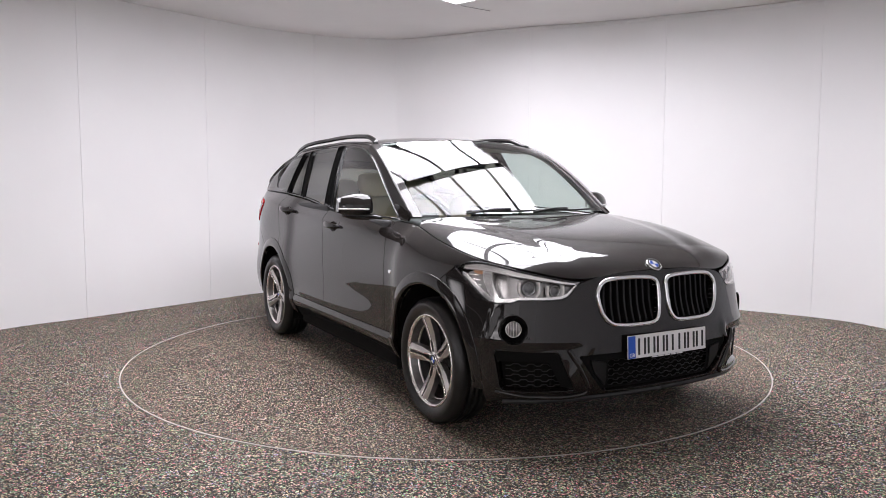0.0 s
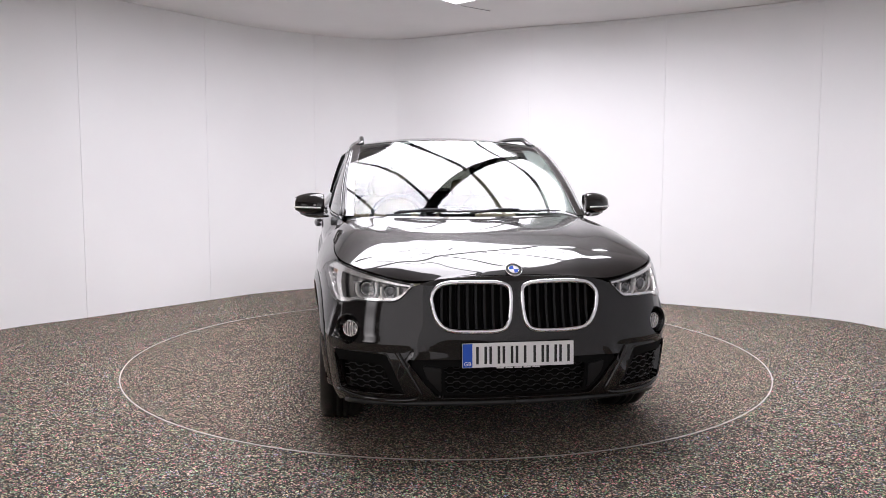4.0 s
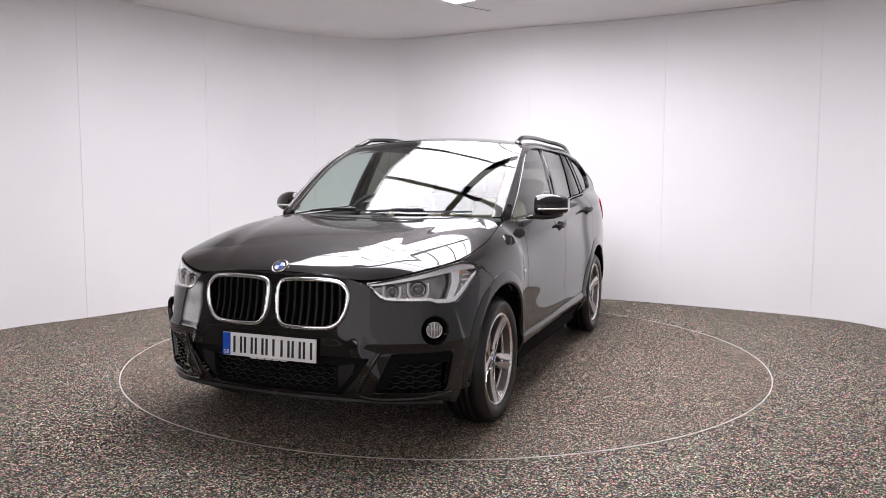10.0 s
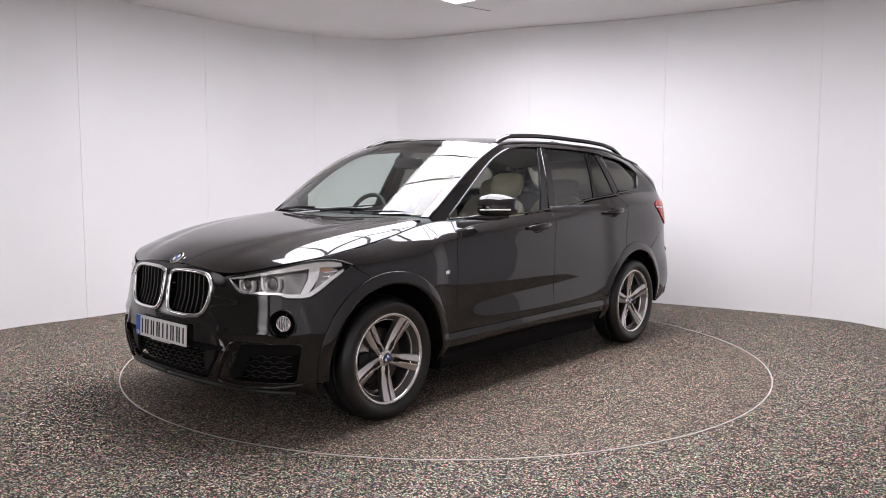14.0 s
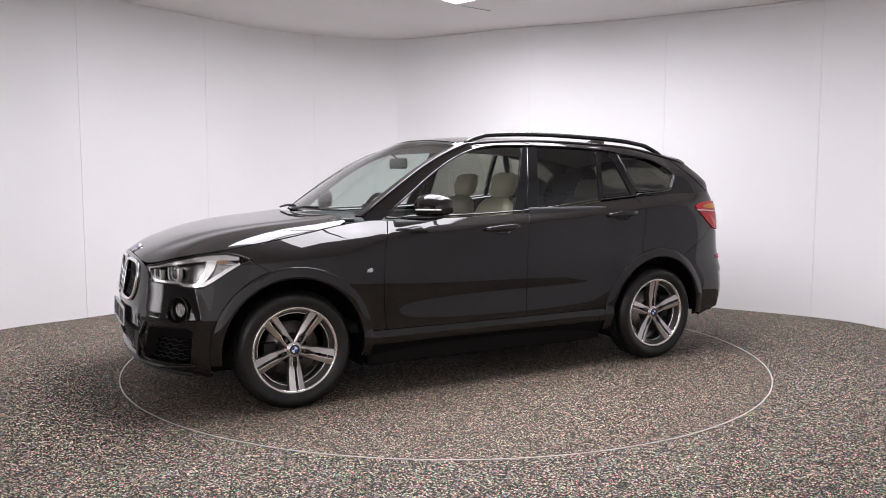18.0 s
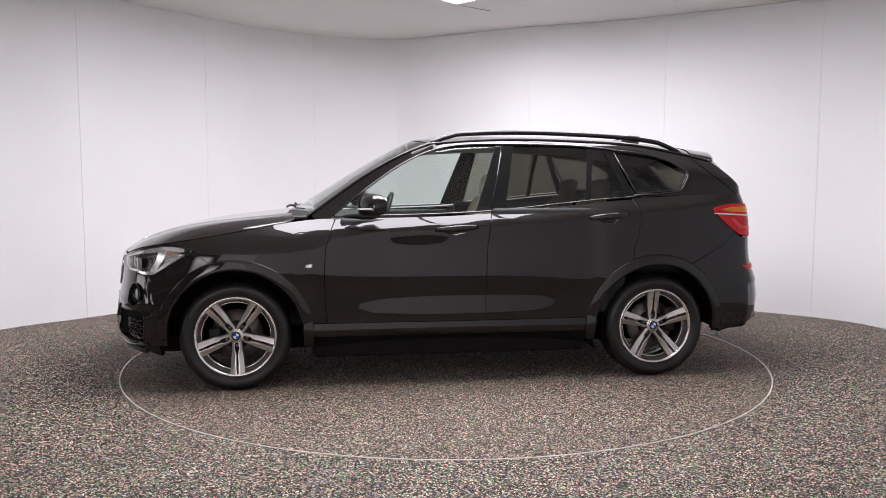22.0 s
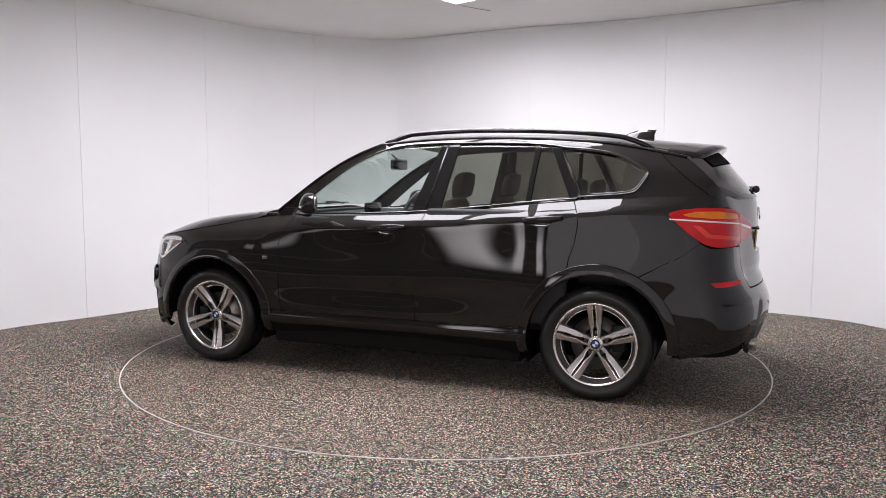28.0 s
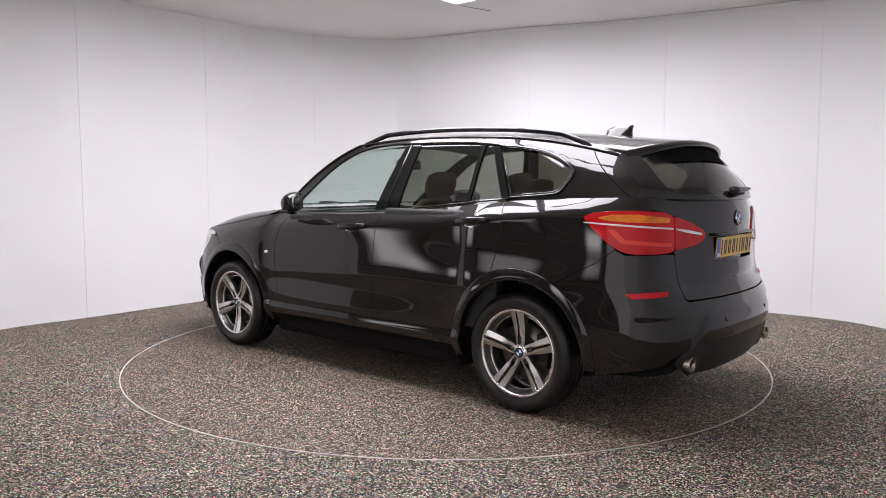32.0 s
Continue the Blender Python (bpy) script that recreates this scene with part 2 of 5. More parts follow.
def smooth_loop(points, steps=6, closed=True):
    """A rounded outline through 2D points."""
    p = [np.array(q, float) for q in points]
    n, out = len(p), []
    for i in range(n if closed else n - 1):
        a, b, c, d = (p[(i + k) % n] if closed else p[min(max(i + k, 0), n - 1)] for k in (-1, 0, 1, 2))
        for s in range(steps):
            t = s / steps
            out.append(tuple(0.5 * (2 * b + (c - a) * t + (2 * a - 5 * b + 4 * c - d) * t * t + (3 * b - a - 3 * c + d) * t**3)))
    if not closed:
        out.append(tuple(p[-1]))
    return out


def rounded(points, r, steps=4):
    """A polygon with its corners rounded to the radius r (or one for each corner)."""
    out, n = [], len(points)
    for i in range(n):
        a, b, c = (np.array(points[(i + k) % n], float) for k in (-1, 0, 1))
        rr = r[i] if isinstance(r, (list, tuple)) else r
        la, lc = np.linalg.norm(a - b), np.linalg.norm(c - b)
        q = min(rr, la * 0.48, lc * 0.48)
        s, e = b + (a - b) / la * q, b + (c - b) / lc * q
        if q < 1e-5:
            out.append(tuple(b))
            continue
        for k in range(steps + 1):
            t = k / steps
            out.append(tuple((1 - t) ** 2 * s + 2 * t * (1 - t) * b + t * t * e))
    return out


def cut(poly, a, b, c):
    """The part of a polygon where a*x + b*y <= c."""
    out = []
    for i, p in enumerate(poly):
        q = poly[(i + 1) % len(poly)]
        dp, dq = a * p[0] + b * p[1] - c, a * q[0] + b * q[1] - c
        if dp <= 0:
            out.append(p)
        if dp * dq < 0:
            t = dp / (dp - dq)
            out.append((p[0] + t * (q[0] - p[0]), p[1] + t * (q[1] - p[1])))
    return out


def area(poly):
    return 0.5 * sum(p[0] * q[1] - q[0] * p[1] for p, q in zip(poly, poly[1:] + poly[:1]))


def pieces(outline, holes, step):
    """A polygon, less convex holes, cut into grid cells."""
    if area(outline) < 0:
        outline = outline[::-1]
    holes = [h if area(h) > 0 else h[::-1] for h in holes]
    xs, ys = [p[0] for p in outline], [p[1] for p in outline]
    sx, sy = step if isinstance(step, tuple) else (step, step)
    nx, ny = max(1, math.ceil((max(xs) - min(xs)) / sx)), max(1, math.ceil((max(ys) - min(ys)) / sy))
    gx = [min(xs) + (max(xs) - min(xs)) * i / nx for i in range(nx + 1)]
    gy = [min(ys) + (max(ys) - min(ys)) * i / ny for i in range(ny + 1)]
    boxes = [(min(p[0] for p in h), max(p[0] for p in h), min(p[1] for p in h), max(p[1] for p in h)) for h in holes]
    for i in range(nx):
        strip = cut(cut(outline, -1, 0, -gx[i]), 1, 0, gx[i + 1])
        if len(strip) < 3:
            continue
        for j in range(ny):
            p = cut(cut(strip, 0, -1, -gy[j]), 0, 1, gy[j + 1])
            if len(p) < 3 or abs(area(p)) < 1e-9:
                continue
            todo = [p]
            for h, (x0, x1, y0, y1) in zip(holes, boxes):
                rest = []
                for p in todo:
                    if max(q[0] for q in p) < x0 or min(q[0] for q in p) > x1 or max(q[1] for q in p) < y0 or min(q[1] for q in p) > y1:
                        rest.append(p)
                        continue
                    for a, b in zip(h, h[1:] + h[:1]):
                        nx_, ny_ = b[1] - a[1], a[0] - b[0]
                        c = nx_ * a[0] + ny_ * a[1]
                        o = cut(p, -nx_, -ny_, -c)
                        if len(o) > 2 and abs(area(o)) > 1e-8:
                            rest.append(o)
                        p = cut(p, nx_, ny_, c)
                        if len(p) < 3:
                            break
                todo = rest
            yield from todo


def panel(name, outline, surface, mat, parent, label="", step=0.03, holes=(), lift=0.0, edge=0.018, flip=False):
    """A sheet of the given outline laid on a surface, with its edges turned in, as one part."""
    index, flat, faces = {}, [], []
    for p in pieces(list(outline), list(holes), step):
        face = []
        for q in p:
            key = (round(q[0] * 4000), round(q[1] * 4000))
            if key not in index:
                index[key] = len(flat)
                flat.append(q)
            if not face or face[-1] != index[key]:
                face.append(index[key])
        if len(face) > 1 and face[0] == face[-1]:
            face.pop()
        if len(set(face)) == len(face) > 2:
            faces.append(face[::-1] if flip else face)
    a, b = np.array([f[0] for f in flat]), np.array([f[1] for f in flat])
    e = 2e-3
    du, dv = surface(a + e, b) - surface(a - e, b), surface(a, b + e) - surface(a, b - e)
    nor = np.cross(du, dv) * (-1 if flip else 1)
    nor /= np.maximum(np.linalg.norm(nor, axis=1), 1e-12)[:, None]
    pos = surface(a, b) + nor * lift
    once = {}
    for f in faces:
        for p, q in zip(f, f[1:] + f[:1]):
            k = (min(p, q), max(p, q))
            once[k] = None if k in once else (p, q)
    verts, normals = list(pos), list(nor)
    # cuts of the grid inside the sheet are no rim
    sx, sy = step if isinstance(step, tuple) else (step, step)
    lines = []
    for k, s in ((0, sx), (1, sy)):
        lo, hi = min(p[k] for p in outline), max(p[k] for p in outline)
        n = max(1, math.ceil((hi - lo) / s))
        lines.append((lo, (hi - lo) / n, n))

    def inner(p, q):
        for k, (lo, s, n) in enumerate(lines):
            i = round((flat[p][k] - lo) / s)
            if 0 < i < n and abs(flat[p][k] - lo - i * s) < 2e-4 and abs(flat[q][k] - lo - i * s) < 2e-4:
                return True
        return False

    rim = [v for v in once.values() if v and not inner(*v)]
    if edge:
        at = {}
        middle = {}
        for p, q in rim:
            d = pos[q] - pos[p]
            out = np.cross(d, nor[p])
            out /= max(np.linalg.norm(out), 1e-12)
            middle.setdefault(p, []).append(out)
            middle.setdefault(q, []).append(out)
        r = 0.0016
        for v, outs in middle.items():
            out = sum(outs)
            out = out / max(np.linalg.norm(out), 1e-9)
            at[v] = len(verts)
            verts += [pos[v] + out * r * 0.7 - nor[v] * r * 0.5, pos[v] + out * r - nor[v] * r * 1.6, pos[v] + out * r - nor[v] * edge]
            mid = out + nor[v]
            normals += [mid / np.linalg.norm(mid), out, out]
        for p, q in rim:
            i, j = at[p], at[q]
            faces += [[q, p, i, j], [j, i, i + 1, j + 1], [j + 1, i + 1, i + 2, j + 2]]
    me = bpy.data.meshes.new(name)
    me.from_pydata([tuple(map(float, v)) for v in verts], [], faces)
    for p in me.polygons:
        p.use_smooth = True
    me.normals_split_custom_set_from_vertices([tuple(map(float, v)) for v in normals])
    return linked(name, me, mat, parent, label)


# ---- the car's form: x forward, y to its left, z up, from the middle of the wheelbase on the ground ----
AXLE, TYRE_R, RIM_R, WHEEL_Z = 1.335, 0.333, 0.243, 0.331
PLAN = [(2.158, 0), (2.152, 0.2), (2.124, 0.4), (2.066, 0.58), (1.982, 0.735), (1.85, 0.838), (1.67, 0.888), (1.42, 0.906), (1.1, 0.91),
        (0.5, 0.908), (-0.2, 0.908), (-0.9, 0.908), (-1.4, 0.903), (-1.68, 0.886), (-1.88, 0.866), (-2.045, 0.818), (-2.148, 0.70),
        (-2.216, 0.53), (-2.268, 0.29), (-2.282, 0)]
ring_pts = [(x, -y) for x, y in PLAN[3:0:-1]] + PLAN + [(x, -y) for x, y in PLAN[-2:-5:-1]]
run = np.concatenate([[0], np.cumsum([math.dist(a, b) for a, b in zip(ring_pts, ring_pts[1:])])])
run -= run[3]
LAST = run[3 + len(PLAN) - 1]
plan_xy = Spline(run, ring_pts)
table_u = np.linspace(0, LAST, 900)
table_p = plan_xy(table_u)


def ux(x):
    """Place along the side's outline, by x."""
    return float(np.interp(-x, -table_p[:, 0], table_u))


def uy(y):
    """Place along the nose's outline, by y."""
    k = table_u < 1.2
    return float(np.interp(y, table_p[k, 1], table_u[k]))


def ur(y):
    """Place along the tail's outline, by y."""
    k = table_u > LAST - 1.0
    return float(np.interp(-y, -table_p[k, 1], table_u[k]))


# upright sections: how far the skin lies inside the outline, from the sill up
LEVELS = (0.18, 0.26, 0.36, 0.46, 0.56, 0.66, 0.76, 0.86, 0.96, 1.06, 1.16, 1.22)
section_nose = (0.11, 0.03, 0.0, 0.0, 0.010, 0.032, 0.050, 0.090, 0.18, 0.30, 0.42, 0.49)
section_kidney = (0.10, 0.03, 0.0, 0.0, 0.010, 0.026, 0.040, 0.076, 0.16, 0.28, 0.40, 0.47)
section_corner = (0.09, 0.035, 0.008, 0.0, 0.006, 0.020, 0.040, 0.068, 0.14, 0.26, 0.36, 0.42)
section_front_wheel = (0.06, 0.04, 0.02, 0.008, 0.003, 0.0, 0.003, 0.024, 0.100, 0.180, 0.25, 0.30)
section_front_door = (0.17, 0.085, 0.012, 0.0, 0.006, 0.001, 0.003, 0.010, 0.016, 0.018, 0.018, 0.018)
section_rear_door = (0.17, 0.085, 0.012, 0.0, 0.006, 0.001, 0.002, 0.009, 0.016, 0.020, 0.022, 0.022)
section_rear_wheel = (0.06, 0.04, 0.02, 0.008, 0.003, 0.0, 0.004, 0.020, 0.025, 0.028, 0.030, 0.032)
section_rear_corner = (0.10, 0.05, 0.02, 0.0, 0.0, 0.012, 0.022, 0.028, 0.034, 0.05, 0.082, 0.11)
section_lamp = (0.14, 0.07, 0.03, 0.004, 0.0, 0.038, 0.082, 0.096, 0.104, 0.110, 0.134, 0.158)
section_tail = (0.16, 0.08, 0.035, 0.006, 0.0, 0.038, 0.060, 0.068, 0.075, 0.081, 0.095, 0.112)
stations = (0.0, uy(0.4), ux(1.9), ux(1.4), ux(0.6), ux(-0.5), ux(-1.35), ux(-1.95), ur(0.6), LAST)
sections = np.array((section_nose, section_kidney, section_corner, section_front_wheel, section_front_door, section_rear_door,
                     section_rear_wheel, section_rear_corner, section_lamp, section_tail))
row_u = np.concatenate([[-stations[2], -stations[1]], stations, [2 * LAST - stations[-2], 2 * LAST - stations[-3]]])
row_w = np.concatenate([np.eye(10)[[2, 1]], np.eye(10), np.eye(10)[[8, 7]]])
weights = Spline(row_u, row_w)
levels = Spline(LEVELS, sections.T)


def inset(u, z, depth):
    """A point behind the skin of the lower body."""
    n = np.cross(body(u + 2e-3, z) - body(u - 2e-3, z), body(u, z + 2e-3) - body(u, z - 2e-3))
    return body(u, z) - n / np.linalg.norm(n) * depth


def soft(v, s):
    return s * np.logaddexp(0, v / s)


def bell(v, a, b, s):
    """One between a and b, fading over s."""
    return 1 / (1 + np.exp(-(v - a) / s)) / (1 + np.exp((v - b) / s))


U_POCKET = ur(0.835)


def body(u, z, plain_side=False):
    """The skin of the lower body at a place along the outline and a height."""
    u, z = np.asarray(u, float) + 0 * np.asarray(z, float), np.asarray(z, float) + 0 * np.asarray(u, float)
    side = np.where((u < 0) | (u > LAST), -1.0, 1.0)
    v = np.where(u < 0, -u, np.where(u > LAST, 2 * LAST - u, u))
    p = plan_xy(v)
    t = plan_xy(v + 1e-3) - plan_xy(v - 1e-3)
    t /= np.linalg.norm(t, axis=-1)[..., None]
    d = (weights(v) * levels(z)).sum(-1)
    # shoulder crease, from the front wing to the tail lamp
    x = p[..., 0]
    line = 0.992 - 0.058 * x + 0.012 * x * x
    on = bell(v, ux(1.15), ux(-1.80), 0.09)
    d = d + on * 0.98 * soft(z - line, 0.009)
    # sill ledge and the hollow above it
    sill = bell(v, ux(0.95), ux(-0.95), 0.03)
    d = d + sill * (0.026 / (1 + np.exp(-(z - 0.378) / 0.007)) - 0.005 / (1 + np.exp(-(z - 0.50) / 0.03)))
    # folds of the front bumper: a ledge over the outer openings, a hollow round the number plate, a raised edge beside it
    nose = bell(v, -1, ux(1.80), 0.03)
    outer = bell(v, uy(0.47), ux(1.78), 0.035)
    d = d - outer * 0.007 * np.exp(-((z - 0.535) / 0.022) ** 2) + outer * 0.003 * np.exp(-((z - 0.645) / 0.07) ** 2)
    d = d - 0.009 * np.exp(-((v - ux(1.845) + 0.25 * (z - 0.6)) / 0.020) ** 2) * bell(z, 0.515, 0.675, 0.012)
    d = d + 0.010 * bell(v, -1, uy(0.40), 0.03) * bell(z, 0.20, 0.545, 0.018)
    edge = uy(0.455) + 0.55 * (0.50 - z) * (z < 0.50)
    d = d - nose * 0.012 * np.exp(-((v - edge) / 0.028) ** 2) * bell(z, 0.30, 0.53, 0.02)
    # folds of the rear bumper
    back = bell(v, ux(-1.95), LAST + 5, 0.03)
    d = d - back * 0.010 * soft(0.53 - z, 0.006) / 0.1 * bell(v, ux(-1.98), ur(0.50), 0.02) + back * 0.05 * soft(0.40 - z, 0.01)
    d = d + bell(v, ur(0.56), LAST + 5, 0.02) * (0.012 * np.exp(-((z - 0.735) / 0.022) ** 2))
    pocket = bell(v, U_POCKET + 0.10 * soft(0.44 - z, 0.01), ur(0.46) - 0.7 * (0.592 - z), 0.010) * bell(z, 0.30, 0.592, 0.006)
    d = d + back * 0.011 * pocket
    x = p[..., 0] - t[..., 1] * d
    y = p[..., 1] + t[..., 0] * d
    return np.stack([x, y * side, z], -1)


def at_y(y, z):
    """Place along the outline where the nose's skin lies y off the middle at a height."""
    us = np.linspace(0, ux(1.5), 300)
    return float(np.interp(y, body(us, z)[:, 1], us))


def at_x(x, z):
    """Place along the outline where the skin of nose and wing lies at x at a height."""
    us = np.linspace(0, ux(0.9), 400)
    return float(np.interp(-x, -body(us, z)[:, 0], us))


def back_y(y, z):
    """Place along the outline where the tail's skin lies y off the middle at a height."""
    us = np.linspace(ux(-1.5), LAST, 300)
    return float(np.interp(-y, -body(us, z)[:, 1], us))


# headlamp: upper edge from the grille back to the tip, lower edge back to the grille
LAMP_TOP = [(at_y(0.468, 0.803), 0.803), (at_y(0.535, 0.813), 0.813), (at_y(0.59, 0.825), 0.825), (at_y(0.65, 0.839), 0.839)] + \
    [(at_x(x, z), z) for x, z in ((1.91, 0.855), (1.86, 0.868), (1.786, 0.881), (1.74, 0.885), (1.69, 0.885), (1.63, 0.874), (1.578, 0.852))]
LAMP_LOW = [(at_y(y, z), z) for y, z in ((0.475, 0.790), (0.498, 0.766), (0.528, 0.737), (0.556, 0.724), (0.63, 0.7205), (0.735, 0.719))] + \
    [(at_x(x, z), z) for x, z in ((1.912, 0.706), (1.86, 0.703), (1.815, 0.707), (1.76, 0.738), (1.70, 0.778), (1.63, 0.820), (1.582, 0.846))]
top_z = Spline([0.0, uy(0.3), at_y(0.44, 0.81), LAMP_TOP[1][0], LAMP_TOP[3][0], LAMP_TOP[5][0], LAMP_TOP[7][0], ux(1.62), ux(1.3), ux(1.0), ux(0.76), ux(0.3), ux(-0.25), ux(-0.8), ux(-1.19), ux(-1.6), ux(-1.9), ur(0.6), LAST],
               [0.842, 0.834, 0.817, 0.8215, 0.847, 0.876, 0.8955, 0.916, 0.968, 1.022, 1.044, 1.058, 1.081, 1.133, 1.168, 1.184, 1.192, 1.195, 1.195])
top_line = body(table_u, top_z(table_u))
side_rows = (table_u > ux(1.25)) & (top_line[:, 0] > -2.08)
belt_y = Spline(top_line[side_rows][::12, 0], top_line[side_rows][::12, 1])
belt_z = Spline(top_line[side_rows][::12, 0], top_line[side_rows][::12, 2])


def flank(x, z):
    """The skin of the side windows and pillars, by x and height."""
    x, z = np.asarray(x, float) + 0 * np.asarray(z, float), np.asarray(z, float) + 0 * np.asarray(x, float)
    h = z - belt_z(x)
    lean = 0.23 + 0.10 * np.clip(-(x + 1.2), 0, 1)
    # the roof's shoulder rounds inwards, over a broader band towards the tail
    rear = np.clip((-1.25 - x) / 0.35, 0, 1)
    band = 0.030 + 0.072 * rear
    bend = (0.95 - 0.35 * rear) * soft(z - rail_z(x) + band, 0.007) * (x < 0.1)
    return np.stack([x, belt_y(x) - lean * h - 0.27 * h * np.abs(h) - bend, z], -1)


def other(surface):
    """The same surface on the car's right side, with its first coordinate reversed."""
    def mirrored(a, b):
        return surface(-np.asarray(a, float), b) * np.array([1.0, -1.0, 1.0])
    return mirrored


def raised(surface, height):
    """The surface moved out along its normal by a height that depends on the place."""
    def lifted(a, b):
        a, b = np.asarray(a, float) + 0 * np.asarray(b, float), np.asarray(b, float) + 0 * np.asarray(a, float)
        e = 2e-3
        n = np.cross(surface(a + e, b) - surface(a - e, b), surface(a, b + e) - surface(a, b - e))
        n /= np.maximum(np.linalg.norm(n, axis=-1), 1e-12)[..., None]
        return surface(a, b) + n * height(a, b)[..., None]
    return lifted


def flip_x(outline):
    return [(-a, b) for a, b in outline]


hood_rows = (table_u <= ux(0.80))
hood_x, hood_y, hood_z = top_line[hood_rows][::-1].T
hood_centre = spline(2.085, 0.838, 2.06, 0.856, 2.0, 0.889, 1.92, 0.924, 1.80, 0.961, 1.52, 1.013, 1.23, 1.046, 1.0, 1.070, 0.80, 1.087)


def hood(x, y):
    """The bonnet's skin."""
    x, y = np.asarray(x, float) + 0 * np.asarray(y, float), np.asarray(y, float) + 0 * np.asarray(x, float)
    half = np.maximum(np.interp(x, hood_x, hood_y), 0.02)
    ze = np.interp(x, hood_x, hood_z)
    a = np.clip(np.abs(y) / half, 0, 1.2)
    # the front corners fall away evenly, the rear edges turn down late
    z = ze + (hood_centre(x) - ze) * (1 - a ** (3.0 + 7.0 * np.clip((1.85 - x) / 0.5, 0, 1)))
    # a sharp fold each side from the grille to the pillar, a shallow valley beyond it, then a soft ridge
    inner, outer = 0.335 + 0.245 * (2.0 - x), 0.512 + 0.27 * (2.0 - x) - 0.10 * (2.0 - x) ** 2
    g, wide = np.abs(y) - inner, np.maximum(outer - inner, 0.05)
    turn = soft(g, 0.006) - soft(g - 0.42 * wide, 0.016)
    rise = soft(g - 0.42 * wide, 0.016) - soft(g - wide, 0.014)
    z = z + (0.080 * rise - 0.105 * turn) * bell(x, 1.02, 1.975, 0.04)
    return np.stack([x, y, z], -1)


pillar = spline(0.88, 1.063, 0.66, 1.224, 0.47, 1.350, 0.28, 1.450, 0.12, 1.512)
rail_z = spline(0.12, 1.512, -0.05, 1.527, -0.45, 1.545, -1.0, 1.53, -1.37, 1.497, -1.6, 1.457, -1.80, 1.412)
roof_mid = spline(0.20, 1.557, 0.0, 1.580, -0.45, 1.592, -1.0, 1.584, -1.4, 1.560, -1.7, 1.529, -1.93, 1.498)
tail_edge = spline(-1.80, 1.412, -1.90, 1.325, -2.02, 1.195)


def shell(edge_x, edge_z, mid_x, mid_z, power=2.2):
    """A skin across the car between its two side edges and its middle line; first coordinate -1 to 1 across, second 0 to 1 along."""
    def surface(a, s):
        a, s = np.asarray(a, float) + 0 * np.asarray(s, float), np.asarray(s, float) + 0 * np.asarray(a, float)
        ex = edge_x[0] + (edge_x[1] - edge_x[0]) * s
        e = flank(ex, edge_z(ex))
        mx = mid_x[0] + (mid_x[1] - mid_x[0]) * s
        w = 1 - np.abs(a) ** power
        return np.stack([ex + (mx - ex) * w, a * e[..., 1], e[..., 2] + (mid_z(mx) - e[..., 2]) * w], -1)
    return surface


screen = shell((0.88, 0.12), pillar, (1.03, 0.20), spline(1.03, 1.068, 0.70, 1.276, 0.45, 1.426, 0.20, 1.557))
roof = shell((0.12, -1.80), rail_z, (0.20, -1.93), roof_mid)
tail = shell((-1.80, -2.02), tail_edge, (-1.93, -2.185), spline(-1.93, 1.478, -2.06, 1.345, -2.185, 1.19))


def disc_outline(cx, cz, r, steps=28, start=0.0):
    return [(cx + r * math.cos(start + 2 * math.pi * i / steps), cz + r * math.sin(start + 2 * math.pi * i / steps)) for i in range(steps)]


def arc_points(cx, cz, r, a0, a1, steps=14):
    return [(cx + r * math.cos(radians(a0 + (a1 - a0) * i / steps)), cz + r * math.sin(radians(a0 + (a1 - a0) * i / steps))) for i in range(steps + 1)]


def both(name, outline, surface, mat, parent, label="", **more):
    """One panel on each side of the car. On the lower body the right side is the negative of the left."""
    out = []
    for sign in (1, -1):
        if surface is body:
            o = list(outline) if sign > 0 else flip_x(outline)
            kw = dict(more)
            if sign < 0 and "holes" in kw:
                kw["holes"] = [flip_x(h) for h in kw["holes"]]
            out.append(panel(name, o, body, mat, parent[sign] if isinstance(parent, dict) else parent, label, **kw))
        else:
            # x runs backwards against the outline's turn, so the face is flipped on the left
            kw = dict(more)
            o = list(outline) if sign > 0 else flip_x(outline)
            if sign < 0 and "holes" in kw:
                kw["holes"] = [flip_x(h) for h in kw["holes"]]
            out.append(panel(name, o, surface if sign > 0 else other(surface), mat, parent[sign] if isinstance(parent, dict) else parent, label,
                             flip=(sign > 0), **kw))
    return out


def su(points):
    """Side outline given by x and z, as outline place and z."""
    return [(ux(x), z) for x, z in points]


def dense(points, step=0.06):
    """More points along the sides of an outline."""
    out = []
    for a, b in zip(points, points[1:] + points[:1]):
        k = max(1, int(math.dist(a, b) / step))
        out += [(a[0] + (b[0] - a[0]) * i / k, a[1] + (b[1] - a[1]) * i / k) for i in range(k)]
    return out


def top_between(x0, x1, n=14, down=0.004):
    return [(u, float(top_z(u)) - down) for u in np.linspace(ux(x0), ux(x1), n)]


# ---- the car ----
car = tagged(new("estate_car"), "glossy black five-door off-road car with alloy wheels on a turntable", "car")
car.empty_display_size = 0.5
ARCH = 0.405    # opening radius of the wheel arches
FLARE = 0.470   # outer radius of their lips
UF, UB = ux(AXLE), ux(-AXLE)


